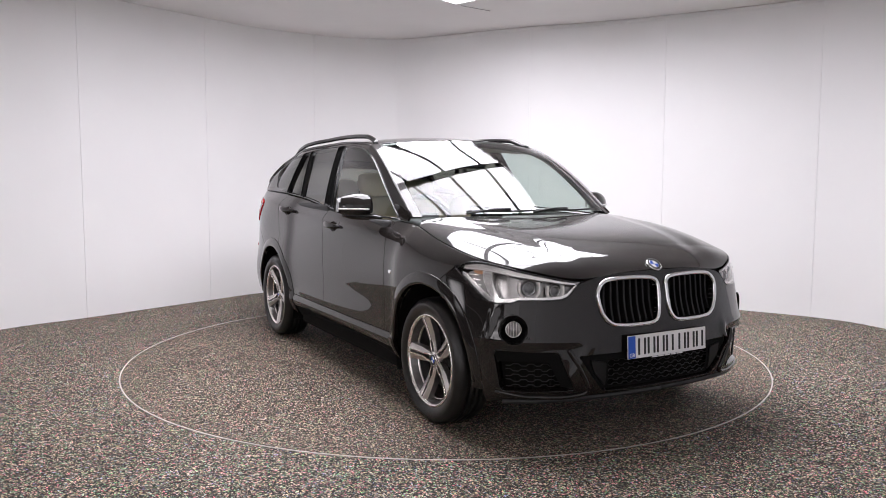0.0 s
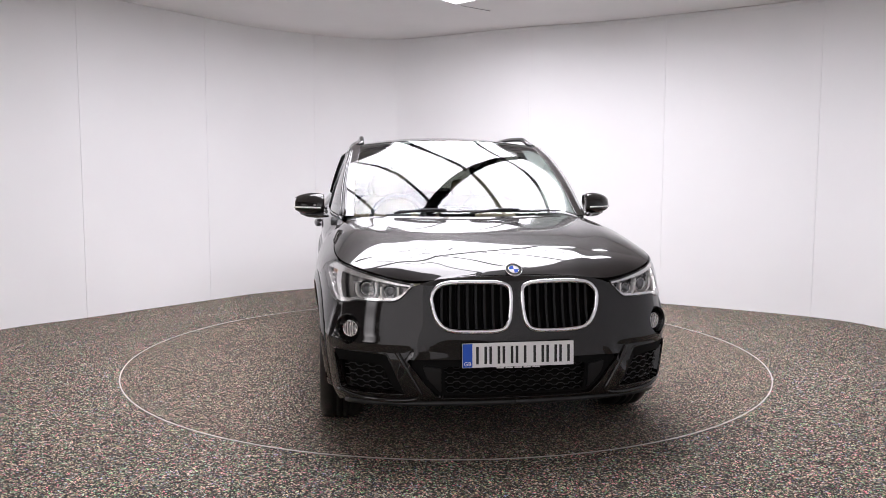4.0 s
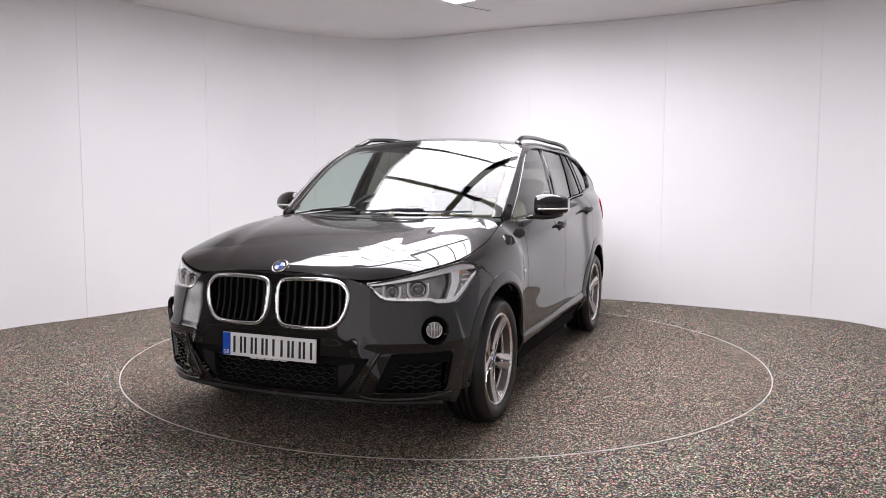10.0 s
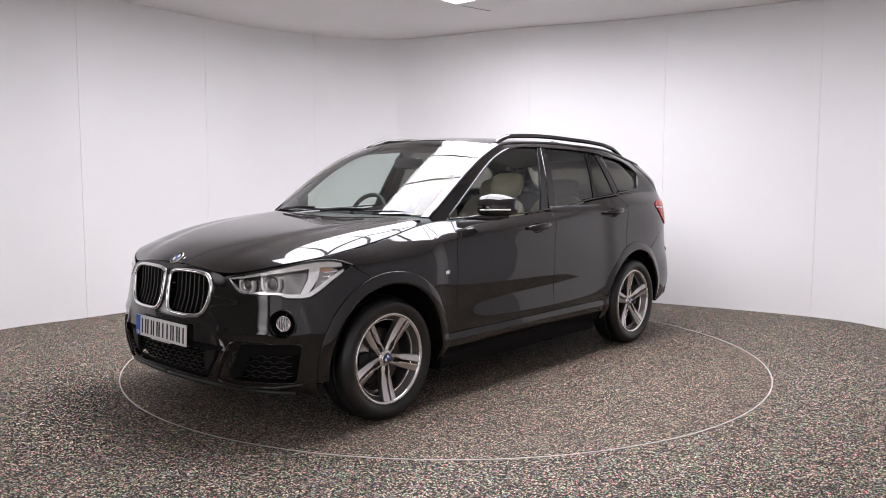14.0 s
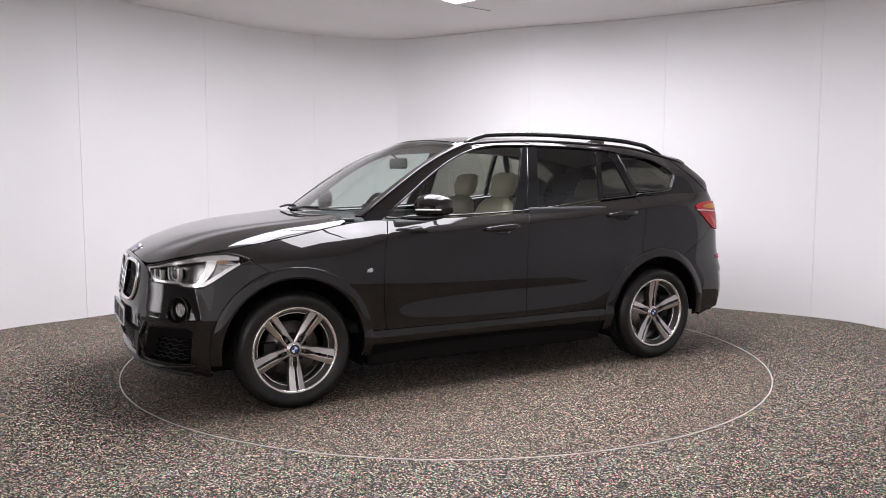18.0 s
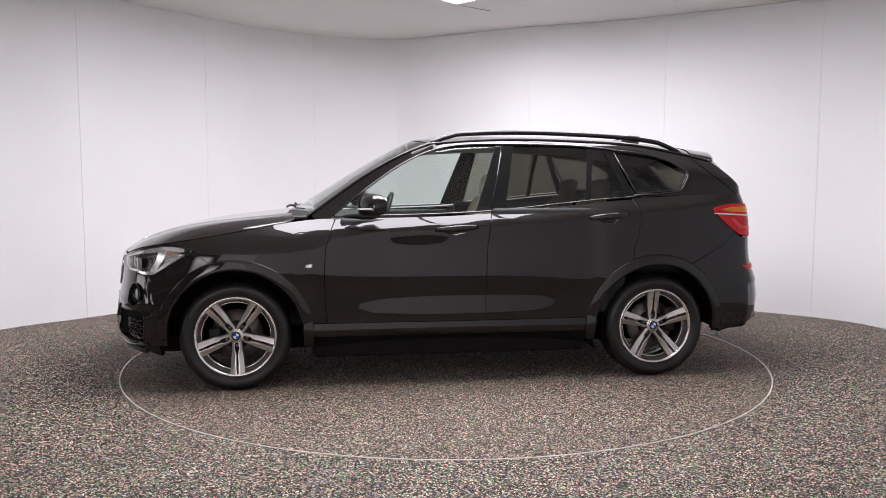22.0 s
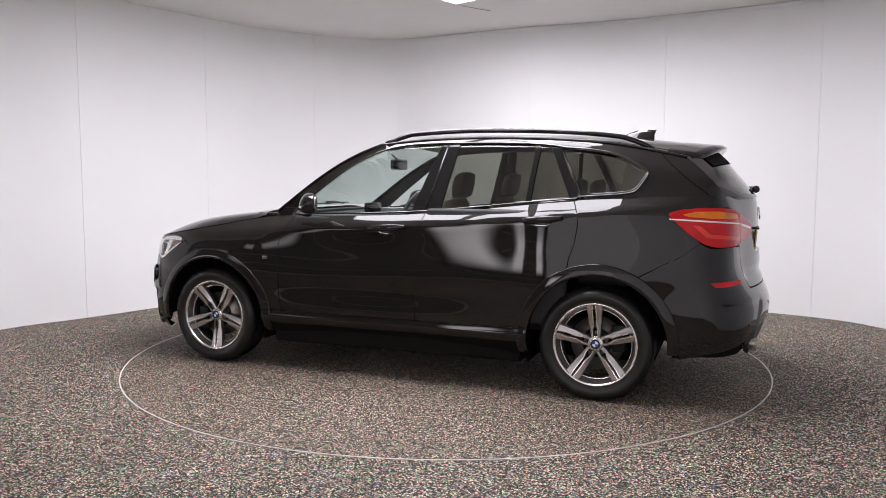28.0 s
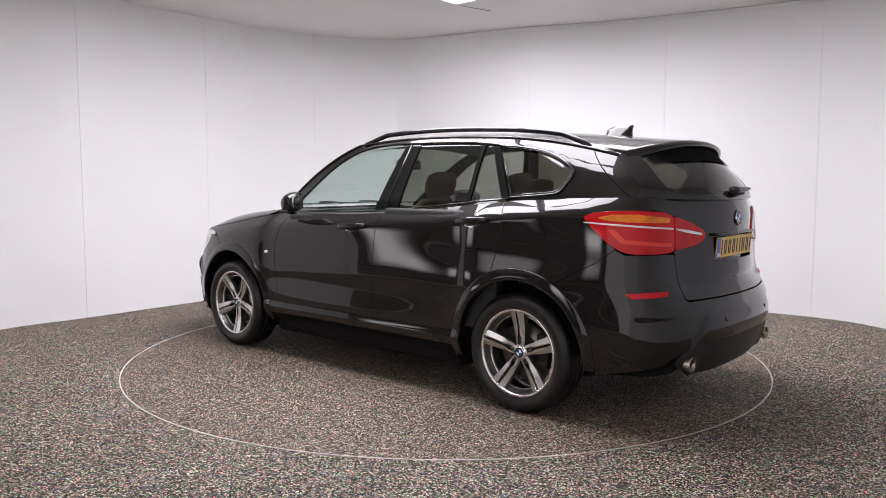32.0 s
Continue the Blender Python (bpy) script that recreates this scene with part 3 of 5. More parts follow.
def build_body():
    # dark carcass behind the joints
    holes = [disc_outline(UF, WHEEL_Z, 0.44), disc_outline(UB, WHEEL_Z, 0.44)]
    line = [(u, float(top_z(u)) - 0.03) for u in np.linspace(ux(1.72), ur(0.62), 60)]
    both("carcass", [(line[-1][0], 0.30), (ux(-1.72), 0.26), (ux(1.72), 0.24)] + line, body, GAP, car, lift=-0.035, edge=0, step=0.06, holes=holes)
    panel("nose_carcass", dense([(uy(0.8), 0.22), (uy(0.7), 0.70), (uy(0.3), 0.79), (-uy(0.3), 0.79), (-uy(0.7), 0.70), (-uy(0.8), 0.22)]), body, GAP, car, lift=-0.080, edge=0, step=0.06)
    panel("tail_carcass", dense([(ur(0.66), 0.30), (2 * LAST - ur(0.66), 0.30), (2 * LAST - ur(0.66), 1.15), (ur(0.66), 1.15)]), body, GAP, car, lift=-0.05, edge=0, step=0.06)
    bm = bmesh.new()
    box(bm, (0.1, 0, 0.25), (3.5, 1.22, 0.12), bevel=0.03)
    box(bm, (0.0, 0, 0.235), (1.76, 1.62, 0.13), bevel=0.03)
    part("underbody", bm, UNDER, car)

    # bonnet
    row = [(float(x), float(y) - 0.003) for x, y in zip(hood_x[::9], hood_y[::9]) if x > 0.98]
    row = [(x - 0.004, max(y, 0.0)) for x, y in row if y > 0.03]
    tip = [(float(hood_x[-1]) - 0.004, 0.0)]
    left = row + tip
    back = smooth_loop([(0.985, 0.74), (1.02, 0.5), (1.045, 0.25), (1.052, 0), (1.045, -0.25), (1.02, -0.5), (0.985, -0.74)], 5, False)
    outline = left + [(x, -y) for x, y in row[::-1]] + back[::-1]
    panel("bonnet", outline, hood, PAINT, car, step=(0.02, 0.03), edge=0.02)

    # front wings
    arch = arc_points(UF, WHEEL_Z, FLARE, 8, 107)
    wing = [(ux(0.868), 0.402)] + arch[1:] + [(at_x(1.553, 0.832), 0.832), (at_x(1.570, 0.856), 0.856)] + [(u, z + 0.005) for u, z in LAMP_TOP[9:6:-1]] + top_between(1.735, 0.80, 20) + \
        su([(0.735, 1.035), (0.765, 0.96), (0.795, 0.85), (0.803, 0.7), (0.798, 0.5), (0.786, 0.402)])
    both("wing", wing, body, PAINT, car)

    # doors
    front_top = [(u, float(top_z(u)) - 0.012) for u in np.linspace(ux(0.728), ux(-0.246), 14)]
    door1 = su([(0.780, 0.402), (0.792, 0.5), (0.797, 0.7), (0.789, 0.85), (0.759, 0.96), (0.728, 1.03)]) + front_top + su([(-0.232, 1.0), (-0.212, 0.85), (-0.203, 0.6), (-0.203, 0.402)])
    rear_top = [(u, float(top_z(u)) - 0.012) for u in np.linspace(ux(-0.254), ux(-1.185), 14)]
    door2 = su([(-0.209, 0.402), (-0.209, 0.6), (-0.218, 0.85), (-0.238, 1.0)]) + rear_top + su([(-1.215, 1.09), (-1.222, 1.03), (-1.205, 0.92), (-1.175, 0.83)]) + \
        arc_points(UB, WHEEL_Z, FLARE + 0.003, 111, 171, 10) + [(ux(-0.866), 0.402)]
    fronts = both("front_door", door1, body, PAINT, car, holes=[handle_cup(0)[0]])
    rears = both("rear_door", door2, body, PAINT, car, holes=[handle_cup(1)[0]])
    # sills
    both("sill", dense(su([(0.862, 0.315), (0.866, 0.396), (-0.866, 0.396), (-0.862, 0.315)])), body, PAINT, car)
    both("sill_cladding", dense(su([(0.866, 0.195), (0.866, 0.313), (-0.866, 0.313), (-0.866, 0.195)])), body, CLADDING, car, "satin black sill cladding", lift=-0.010)

    # rear quarters, down to the bumper's seam
    quarter = su([(-1.228, 1.03), (-1.221, 1.09), (-1.192, 1.158)]) + [(u, float(top_z(u))) for u in np.linspace(ux(-1.2), ur(0.755), 16)] + [(ur(0.735), 1.132)] + \
        su([(-1.99, 1.131), (-1.90, 1.127), (-1.80, 1.112), (-1.725, 1.094), (-1.80, 1.02), (-1.90, 0.935), (-1.80, 0.862), (-1.70, 0.81)]) + \
        arc_points(UB, WHEEL_Z, FLARE + 0.003, 60, 110, 12) + su([(-1.181, 0.83), (-1.211, 0.92)])
    both("quarter_panel", quarter, body, PAINT, car)

    # arch lips: they swell towards the wheel, round over and turn in
    profile = ((1.0, 0.000), (0.99, 0.003), (0.94, 0.0048), (0.84, 0.0068), (0.70, 0.0098), (0.50, 0.0135), (0.30, 0.0160), (0.16, 0.0165), (0.06, 0.0140), (0.01, 0.0080), (0.0, 0.000), (0.0, -0.030))
    for cu in (UF, UB):
        a0, a1 = (-10, 186) if cu == UF else (-4, 190)
        for s in (1, -1):
            verts, faces, k, n = [], [], len(profile), 72
            for i in range(n + 1):
                a = radians(a0 + (a1 - a0) * i / n)
                for t, h in profile:
                    r = ARCH + (FLARE - ARCH) * t
                    verts.append(inset(s * (cu + r * math.cos(a)), WHEEL_Z + r * math.sin(a), -h * 0.65))
            for i in range(n):
                for q in range(k - 1):
                    f = (i * k + q, (i + 1) * k + q, (i + 1) * k + q + 1, i * k + q + 1)
                    faces.append(f if s > 0 else f[::-1])
            linked("arch_lip", raw(verts, faces), PAINT, car)

    # side mark on the wings
    for s in (1, -1):
        for k, (x, mat) in enumerate(((0.912, CHROME), (0.905, CHROME), (0.898, CHROME))):
            wide = 0.004 if k < 2 else 0.020
            o = [(ux(x), 0.748), (ux(x - wide), 0.748), (ux(x - wide - 0.006), 0.766), (ux(x - 0.006), 0.766)]
            panel("wing_badge", o if s > 0 else flip_x(o), body, mat, car, lift=0.003, edge=0.003)
    return fronts, rears


HANDLES = ((0.115, -0.15, 0.966, 0.982), (-0.885, -1.135, 1.035, 1.053))


def handle_cup(k, grow=1.0):
    """Outline of the hollow behind a door handle."""
    x0, x1, z0, z1 = HANDLES[k]
    cu, cz = ux((x0 + x1) / 2 + 0.004), (z0 + z1) / 2 - 0.006
    return [(cu + 0.072 * grow * math.cos(a), cz + 0.033 * grow * math.sin(a)) for a in np.linspace(0, 2 * math.pi, 28, endpoint=False)], cu, cz


def build_handles(fronts, rears):
    for k, doors in enumerate((fronts, rears)):
        x0, x1, z0, z1 = HANDLES[k]
        cup, cu, cz = handle_cup(k, 1.03)

        def hollow(u, z):
            return -0.024 * np.sqrt(np.clip(1.06 - ((np.abs(u) - cu) / 0.072) ** 2 - ((z - cz) / 0.033) ** 2, 0, 1))
        for sign, door in zip((1, -1), doors):
            pts, rad = [], []
            for i in range(15):
                t = i / 14
                p = body(ux(x0 + (x1 - x0) * t), z0 + (z1 - z0) * t)
                out = 0.006 + 0.032 * math.sin(math.pi * t) ** 0.55
                pts.append((p[0], sign * (p[1] + out), p[2] + 0.006))
                rad.append(0.004 + 0.0085 * math.sin(math.pi * min(max(t, 0.03), 0.97)) ** 0.5)
            linked("door_handle", tube(pts, rad, 12, flat=1.75), PAINT, door)
            panel("handle_recess", cup if sign > 0 else flip_x(cup), raised(body, hollow), PAINT, door, edge=0, step=0.008)


def build_windows():
    upper = spline(0.735, 1.06, 0.62, 1.152, 0.51, 1.236, 0.29, 1.384, 0.07, 1.474, -0.19, 1.505, -0.31, 1.507, -0.62, 1.506, -0.99, 1.487, -1.17, 1.463)

    def up(x0, x1, n=12, drop=0.0):
        return [(float(x), float(upper(x)) - drop) for x in np.linspace(x0, x1, n)]

    def low(x0, x1, n=10, rise=0.014):
        return [(float(x), float(belt_z(x)) + rise) for x in np.linspace(x0, x1, n)]

    tip = smooth_loop([(-1.10, 1.476), (-1.25, 1.462), (-1.38, 1.440), (-1.48, 1.406), (-1.56, 1.360)], 4, False) + \
        [(-1.584, 1.343), (-1.597, 1.328), (-1.598, 1.312), (-1.588, 1.292), (-1.548, 1.233), (-1.532, 1.218), (-1.505, 1.207), (-1.44, 1.199), (-1.36, 1.193), (-1.21, 1.184)]
    frame_out = [(0.74, float(belt_z(0.74)) + 0.004)] + up(0.735, -1.07, 40, -0.006) + tip + low(-1.2, 0.735, 24, 0.004)
    # painted side frame between the windows and the roof
    crest = [(float(x), float(rail_z(x))) for x in np.linspace(0.12, -1.80, 26)]
    front = [(float(x), float(pillar(x))) for x in np.linspace(0.88, 0.13, 14)]
    band = front + crest + [(float(x), float(tail_edge(x))) for x in np.linspace(-1.81, -2.02, 8)] + low(-2.0, -1.2, 10, 0.0) + \
        tip[::-1][2:] + up(-1.07, 0.735, 40, -0.007) + [(0.76, float(belt_z(0.76))), (0.86, float(belt_z(0.86)) + 0.003)]
    both("side_frame", band, flank, PAINT, car, edge=0.012)
    # rounded drip edges up the pillars and along the roof
    for s in (1, -1):
        pts = [flank(x, z) * np.array([1, s, 1]) + np.array([0, s * 0.001, 0.001]) for x, z in front + crest[1:]]
        linked("drip_edge", tube(pts, 0.0085, 8), PAINT, car)
    # window trims
    for s in (1, -1):
        pts = [flank(x, z) * np.array([1, s, 1]) + np.array([0, s * 0.0045, 0]) for x, z in frame_out]
        linked("window_trim", tube(pts, 0.0062, 6, closed=True), TRIM_GLOSS, car, "gloss black window surround")
    for s in (1, -1):
        pts = [flank(x, z - 0.014) * np.array([1, s, 1]) + np.array([0, s * 0.004, 0]) for x, z in low(0.725, -1.19, 26, 0.0)]
        linked("belt_trim", tube(pts, 0.0036, 6), TRIM_GLOSS, car, "thin gloss black belt trim")
        pts = [flank(x, z) * np.array([1, s, 1]) + np.array([0, s * 0.002, 0]) for x, z in ((-0.244, float(belt_z(-0.244)) + 0.004), (-0.30, 1.29), (-0.349, 1.506))]
        linked("door_edge", tube(pts, 0.0045, 6), TRIM_GLOSS, car)
    # panes and pillars
    for name, mat, o in (
        ("front_side_window", CLEAR, low(0.72, -0.15, 14) + [(-0.305, 1.499)] + up(-0.29, 0.70, 22)),
        ("rear_side_window", PRIVACY, low(-0.345, -0.885, 10) + [(-0.922, 1.486)] + up(-0.93, -0.425, 12)),
        ("fixed_side_window", PRIVACY, low(-0.915, -1.160, 6) + [(-1.022, 1.478)] + up(-1.015, -0.955, 5)),
        ("quarter_window", PRIVACY, [(-1.21, 1.190)] + [(-1.075, 1.470)] + tip[2:]),
    ):
        if name == "quarter_window":
            mx, mz = sum(x for x, z in o) / len(o), sum(z for x, z in o) / len(o)
            o = [(mx + (x - mx) * 1.05, mz + (z - mz) * 1.05) for x, z in o]
        if name == "quarter_window":
            for s in (1, -1):
                pts = [flank(mx + (x - mx) * 0.90, mz + (z - mz) * 0.88) * np.array([1, s, 1]) + np.array([0, s * 0.003, 0]) for x, z in o]
                linked("window_trim", tube(pts, 0.0042, 6, closed=True), TRIM_GLOSS, car, "gloss black window surround")
        both(name, o, flank, mat, car, lift=-0.007, edge=0, **({"step": 1.0} if name == "quarter_window" else {}))
    for name, o in (
        ("door_pillar", [(-0.152, float(belt_z(-0.152)) + 0.006), (-0.309, 1.507), (-0.352, 1.508), (-0.246, float(belt_z(-0.246)) + 0.006)]),
        ("door_pillar", [(-0.252, float(belt_z(-0.252)) + 0.006), (-0.358, 1.508), (-0.424, 1.507), (-0.343, float(belt_z(-0.343)) + 0.006)]),
        ("window_bar", [(-0.886, float(belt_z(-0.886)) + 0.006), (-0.924, 1.490), (-0.954, 1.488), (-0.914, float(belt_z(-0.914)) + 0.006)]),
        ("door_pillar", [(-1.161, float(belt_z(-1.161)) + 0.006), (-1.022, 1.484), (-1.074, 1.476), (-1.208, float(belt_z(-1.208)) + 0.010)]),
    ):
        both(name, dense(o), flank, GLOSS_BLACK, car, lift=-0.001, edge=0.02)

    # windscreen, pillars, roof, tail glass
    panel("windscreen", dense([(-0.925, 0.02), (0.925, 0.02), (0.925, 0.985), (-0.925, 0.985)]), screen, SCREEN, car, step=(0.06, 0.05), edge=0)
    for s in (1, -1):
        panel("front_pillar", dense([(s * 0.928, 0.0), (s * 1.0, 0.0), (s * 1.0, 1.0), (s * 0.928, 1.0)]), screen, PAINT, car, step=(0.012, 0.04), edge=0.01, lift=0.003)
    panel("screen_band", dense([(-0.925, 0.955), (0.925, 0.955), (0.925, 0.992), (-0.925, 0.992)]), screen, GLOSS_BLACK, car, step=(0.06, 0.02), edge=0, lift=-0.004)
    panel("roof", dense([(-0.90, 0.004), (0.90, 0.004), (0.90, 0.99), (-0.90, 0.99)]), roof, PAINT, car, step=(0.04, 0.03), edge=0.015)
    for s in (1, -1):
        panel("roof_edge", dense([(s * 0.905, 0.0), (s * 1.0, 0.0), (s * 1.0, 1.0), (s * 0.905, 1.0)]), roof, PAINT, car, step=(0.02, 0.03), edge=0.01, lift=-0.002)
    panel("headlining", dense([(-0.95, 0.01), (0.95, 0.01), (0.95, 0.97), (-0.95, 0.97)]), roof, LINING, car, step=(0.08, 0.06), edge=0, lift=-0.05)
    panel("tail_window", rounded([(-0.83, 0.10), (0.83, 0.10), (0.80, 0.86), (0.70, 0.97), (-0.70, 0.97), (-0.80, 0.86)], 0.05), tail, PRIVACY, car, step=(0.05, 0.06), edge=0, lift=-0.004)
    hole = rounded([(-0.83, 0.10), (0.83, 0.10), (0.80, 0.86), (0.70, 0.97), (-0.70, 0.97), (-0.80, 0.86)], 0.05)
    # shade below the spoiler, laid on glass and frame as a flat black sheet
    panel("spoiler_shade", dense([(-0.80, 0.06), (0.80, 0.06), (0.77, 0.36), (-0.77, 0.36)], 0.2), tail, GAP, car, "flat black sheet standing in for the shaded hollow under the spoiler", step=(0.06, 0.06), edge=0, lift=0.003)
    panel("tailgate_frame", dense([(-1.0, -0.02), (1.0, -0.02), (1.0, 1.03), (-1.0, 1.03)], 0.1), tail, PAINT, car, step=(0.04, 0.05), edge=0.02, holes=[hole])

    # spoiler over the tail window
    verts, faces = [], []
    steps = 24
    for i in range(steps + 1):
        a = -1 + 2 * i / steps
        r0 = roof(np.array(a * 0.93), np.array(0.93))
        r1 = roof(np.array(a * 0.93), np.array(1.0))
        w = 1 - abs(a) ** 3
        ext = 0.028 + 0.045 * w
        tipx, tipz = r1[0] - ext, r1[2] - 0.010 - 0.02 * (1 - w)
        sec = [(r0[0], r0[2] + 0.004), (r1[0], r1[2] + 0.010), (r1[0] - ext * 0.6, r1[2] + 0.006), (tipx, tipz), (tipx + 0.004, tipz - 0.016), (tipx + 0.05, tipz - 0.024), (r1[0] + 0.02, r1[2] - 0.05)]
        verts += [(x, float(r1[1]), z) for x, z in sec]
    k = 7
    for i in range(steps):
        for q in range(k - 1):
            faces.append((i * k + q, (i + 1) * k + q, (i + 1) * k + q + 1, i * k + q + 1))
    faces += [tuple(range(k)), tuple((steps * k + q) for q in range(k))[::-1]]
    linked("spoiler", raw(verts, faces), PAINT, car, "gloss black roof spoiler")

    # seam between the quarter and the tailgate's fin
    for s in (1, -1):
        pts = [flank(x, z) * np.array([1, s, 1]) + np.array([0, s * 0.0006, 0]) for x, z in smooth_loop([(-1.655, 1.443), (-1.69, 1.40), (-1.76, 1.335), (-1.85, 1.26), (-1.93, 1.20)], 4, False)]
        linked("fin_seam", tube(pts, 0.0026, 6), GAP, car)
    # shark-fin aerial
    verts, faces = [], []
    for i in range(9):
        t = i / 8
        x = -1.33 - 0.22 * t
        z0 = float(roof_mid(x))
        hgt = 0.064 * min(1.0, 1.7 * t) ** 0.8
        wide = 0.034 * math.sin(math.pi * min(0.15 + t * 0.75, 1)) + 0.006
        verts += [(x, -wide, z0 - 0.01), (x - 0.0, -wide * 0.5, z0 + hgt * 0.6), (x - 0.012 * t, 0, z0 + hgt), (x, wide * 0.5, z0 + hgt * 0.6), (x, wide, z0 - 0.01)]
    for i in range(8):
        for q in range(4):
            faces.append((i * 5 + q, i * 5 + q + 1, i * 5 + 6 + q, i * 5 + 5 + q))
    faces.append((40, 41, 42, 43, 44))
    linked("aerial_fin", raw(verts, faces), PAINT, car)

    # roof rails
    for s in (1, -1):
        pts = []
        for i in range(41):
            t = i / 40
            x = 0.11 - 1.72 * t
            e = flank(x, rail_z(x))
            lift = 0.004 + 0.044 * min(1, math.sin(math.pi * t) * 3.2) ** 0.7
            pts.append((x, s * (float(e[1]) - 0.03), float(e[2]) + lift))
        linked("roof_rail", tube(pts, 0.017, 12, flat=0.9), GLOSS_BLACK, car, "gloss black roof rail")


def build_nose():
    kidney = smooth_loop([(0.024, 0.772), (0.044, 0.803), (0.10, 0.814), (0.20, 0.817), (0.30, 0.815), (0.366, 0.802), (0.400, 0.76), (0.396, 0.70), (0.370, 0.638), (0.324, 0.602), (0.25, 0.593), (0.17, 0.592), (0.088, 0.595), (0.048, 0.614), (0.028, 0.67)], 3)
    kidney = [(uy(y), z) for y, z in kidney]
    fog = disc_outline(uy(0.768), 0.585, 0.068, 28)
    intake = rounded([(at_y(0.505, 0.30), 0.300), (at_x(1.882, 0.29), 0.290), (at_x(1.872, 0.48), 0.490), (at_y(0.590, 0.487), 0.487)], [0.02, 0.03, 0.03, 0.015])
    low = rounded([(-uy(0.365), 0.282), (uy(0.365), 0.282), (uy(0.425), 0.35), (uy(0.505), 0.468), (-uy(0.505), 0.468), (-uy(0.425), 0.35)], 0.02)
    arch = [(at_x(1.562, 0.832), 0.832)] + arc_points(UF, WHEEL_Z, FLARE + 0.003, 108, 190, 13)
    bottom = spline(0.0, 0.262, uy(0.4), 0.262, uy(0.7), 0.25, ux(1.8), 0.215, ux(1.74), 0.195)
    right = [(-u, z) for u, z in LAMP_LOW]
    crest = [(uy(0.44), 0.810), (uy(0.36), 0.828), (uy(0.2), 0.8385), (0, 0.8405), (-uy(0.2), 0.8385), (-uy(0.36), 0.828), (-uy(0.44), 0.810)]
    under = [(float(u), float(bottom(u))) for u in np.linspace(arch[-1][0], 0, 14)]
    under[0] = (arch[-1][0], 0.21)
    outline = crest[::-1] + LAMP_LOW + arch + under + [(-u, z) for u, z in under[::-1][1:]] + [(-u, z) for u, z in arch[::-1]] + right[::-1]
    holes = [kidney, flip_x(kidney), fog, flip_x(fog), intake, flip_x(intake), low]
    bumper = panel("front_bumper", outline, body, PAINT, car, step=0.016, holes=holes, edge=0.035)

    # lower lip and splitter
    for s in (1, -1):
        pts = [body(s * u, z - 0.004) + np.array([0.0, 0, 0]) for u, z in [(float(u), float(bottom(u))) for u in np.linspace(ux(1.90), 0, 20)]]
        linked("front_lip", tube(pts, 0.013, 8), SATIN_BLACK, bumper, "satin black lower lip")

    # kidney grilles
    for s in (1, -1):
        ring = kidney if s > 0 else flip_x(kidney)
        pts = [body(u, z) for u, z in ring]
        mid = sum(pts) / len(pts)
        grille = linked("kidney_surround", tube([p + (mid - p) * 0.02 + np.array([0.004, 0, 0]) for p in pts], 0.0112, 8, closed=True), CHROME, bumper, "bright chrome grille surround")
        o = [(u, z) for u, z in ring]
        panel("grille_well", o, body, GAP, grille, lift=-0.055, edge=0)
        for k in range(8):
            y = 0.068 + 0.04 * k
            inside = [z for z in np.linspace(0.60, 0.83, 60) if inside_poly((uy(y), z), kidney)]
            if len(inside) < 3:
                continue
            z0, z1 = inside[0] + 0.004, inside[-1] - 0.004
            verts, faces = [], []
            for i in range(11):
                z = z0 + (z1 - z0) * i / 10
                p = body(s * uy(y), z)
                bow = 0.010 + 0.012 * math.sin(math.pi * i / 10)
                for dx, dy in ((-bow, 0.0055), (-bow, -0.0055), (-0.05, -0.008), (-0.05, 0.008)):
                    verts.append((p[0] + dx, p[1] + dy, p[2]))
            for i in range(10):
                for q in range(4):
                    faces.append((i * 4 + q, i * 4 + (q + 1) % 4, i * 4 + 4 + (q + 1) % 4, i * 4 + 4 + q))
            linked("grille_bar", raw(verts, faces), BAR_BLACK, grille, smooth=False)

    # lower openings: a dark surround set back, and wavy mesh behind it
    mouth = rounded([(-uy(0.330), 0.298), (uy(0.330), 0.298), (uy(0.338), 0.432), (-uy(0.338), 0.432)], 0.012)
    panel("mouth_surround", low, body, CLADDING, bumper, "satin black surround of the lower grille", lift=-0.022, edge=0, step=0.03, holes=[mouth])
    for s in (1, -1):
        ear = rounded([(uy(0.352), 0.305), (uy(0.352), 0.422), (uy(0.432), 0.436), (uy(0.418), 0.385)], 0.010)
        panel("mouth_ear", ear if s > 0 else flip_x(ear), body, BAR_BLACK, bumper, lift=-0.012, edge=0.01, step=0.03)
    for name, o, y0, y1, z0, z1, rows in (("lower_grille", low, -0.345, 0.345, 0.297, 0.437, 6), ("side_intake", intake, 0.555, 0.775, 0.305, 0.432, 5), ("side_intake", flip_x(intake), -0.775, -0.555, 0.305, 0.432, 5)):
        deep = -0.06 if name == "lower_grille" else -0.065
        o = [(u, z - 0.05 if z < 0.33 else z) for u, z in o]
        grille = panel(name, o, body, GAP, bumper, "black wave-mesh grille", lift=deep, edge=0)
        for r in range(rows):
            zr = z0 + (z1 - z0) * (r + 0.5) / rows
            pts = []
            n = 96 if name == "lower_grille" else 44
            for i in range(n + 1):
                y = y0 + (y1 - y0) * i / n
                wave = 0.0048 * max(-1, min(1, 2.6 * math.sin(2 * math.pi * y / 0.058 + r * math.pi)))
                s = 1 if y >= 0 else -1
                p = body(s * uy(abs(y)), zr + wave)
                pts.append(np.array([p[0] - 0.034 - 0.012 * (name == "side_intake"), p[1], p[2]]))
            linked("mesh_strand", tube(pts, 0.0028, 5), STRAND, grille, smooth=False)
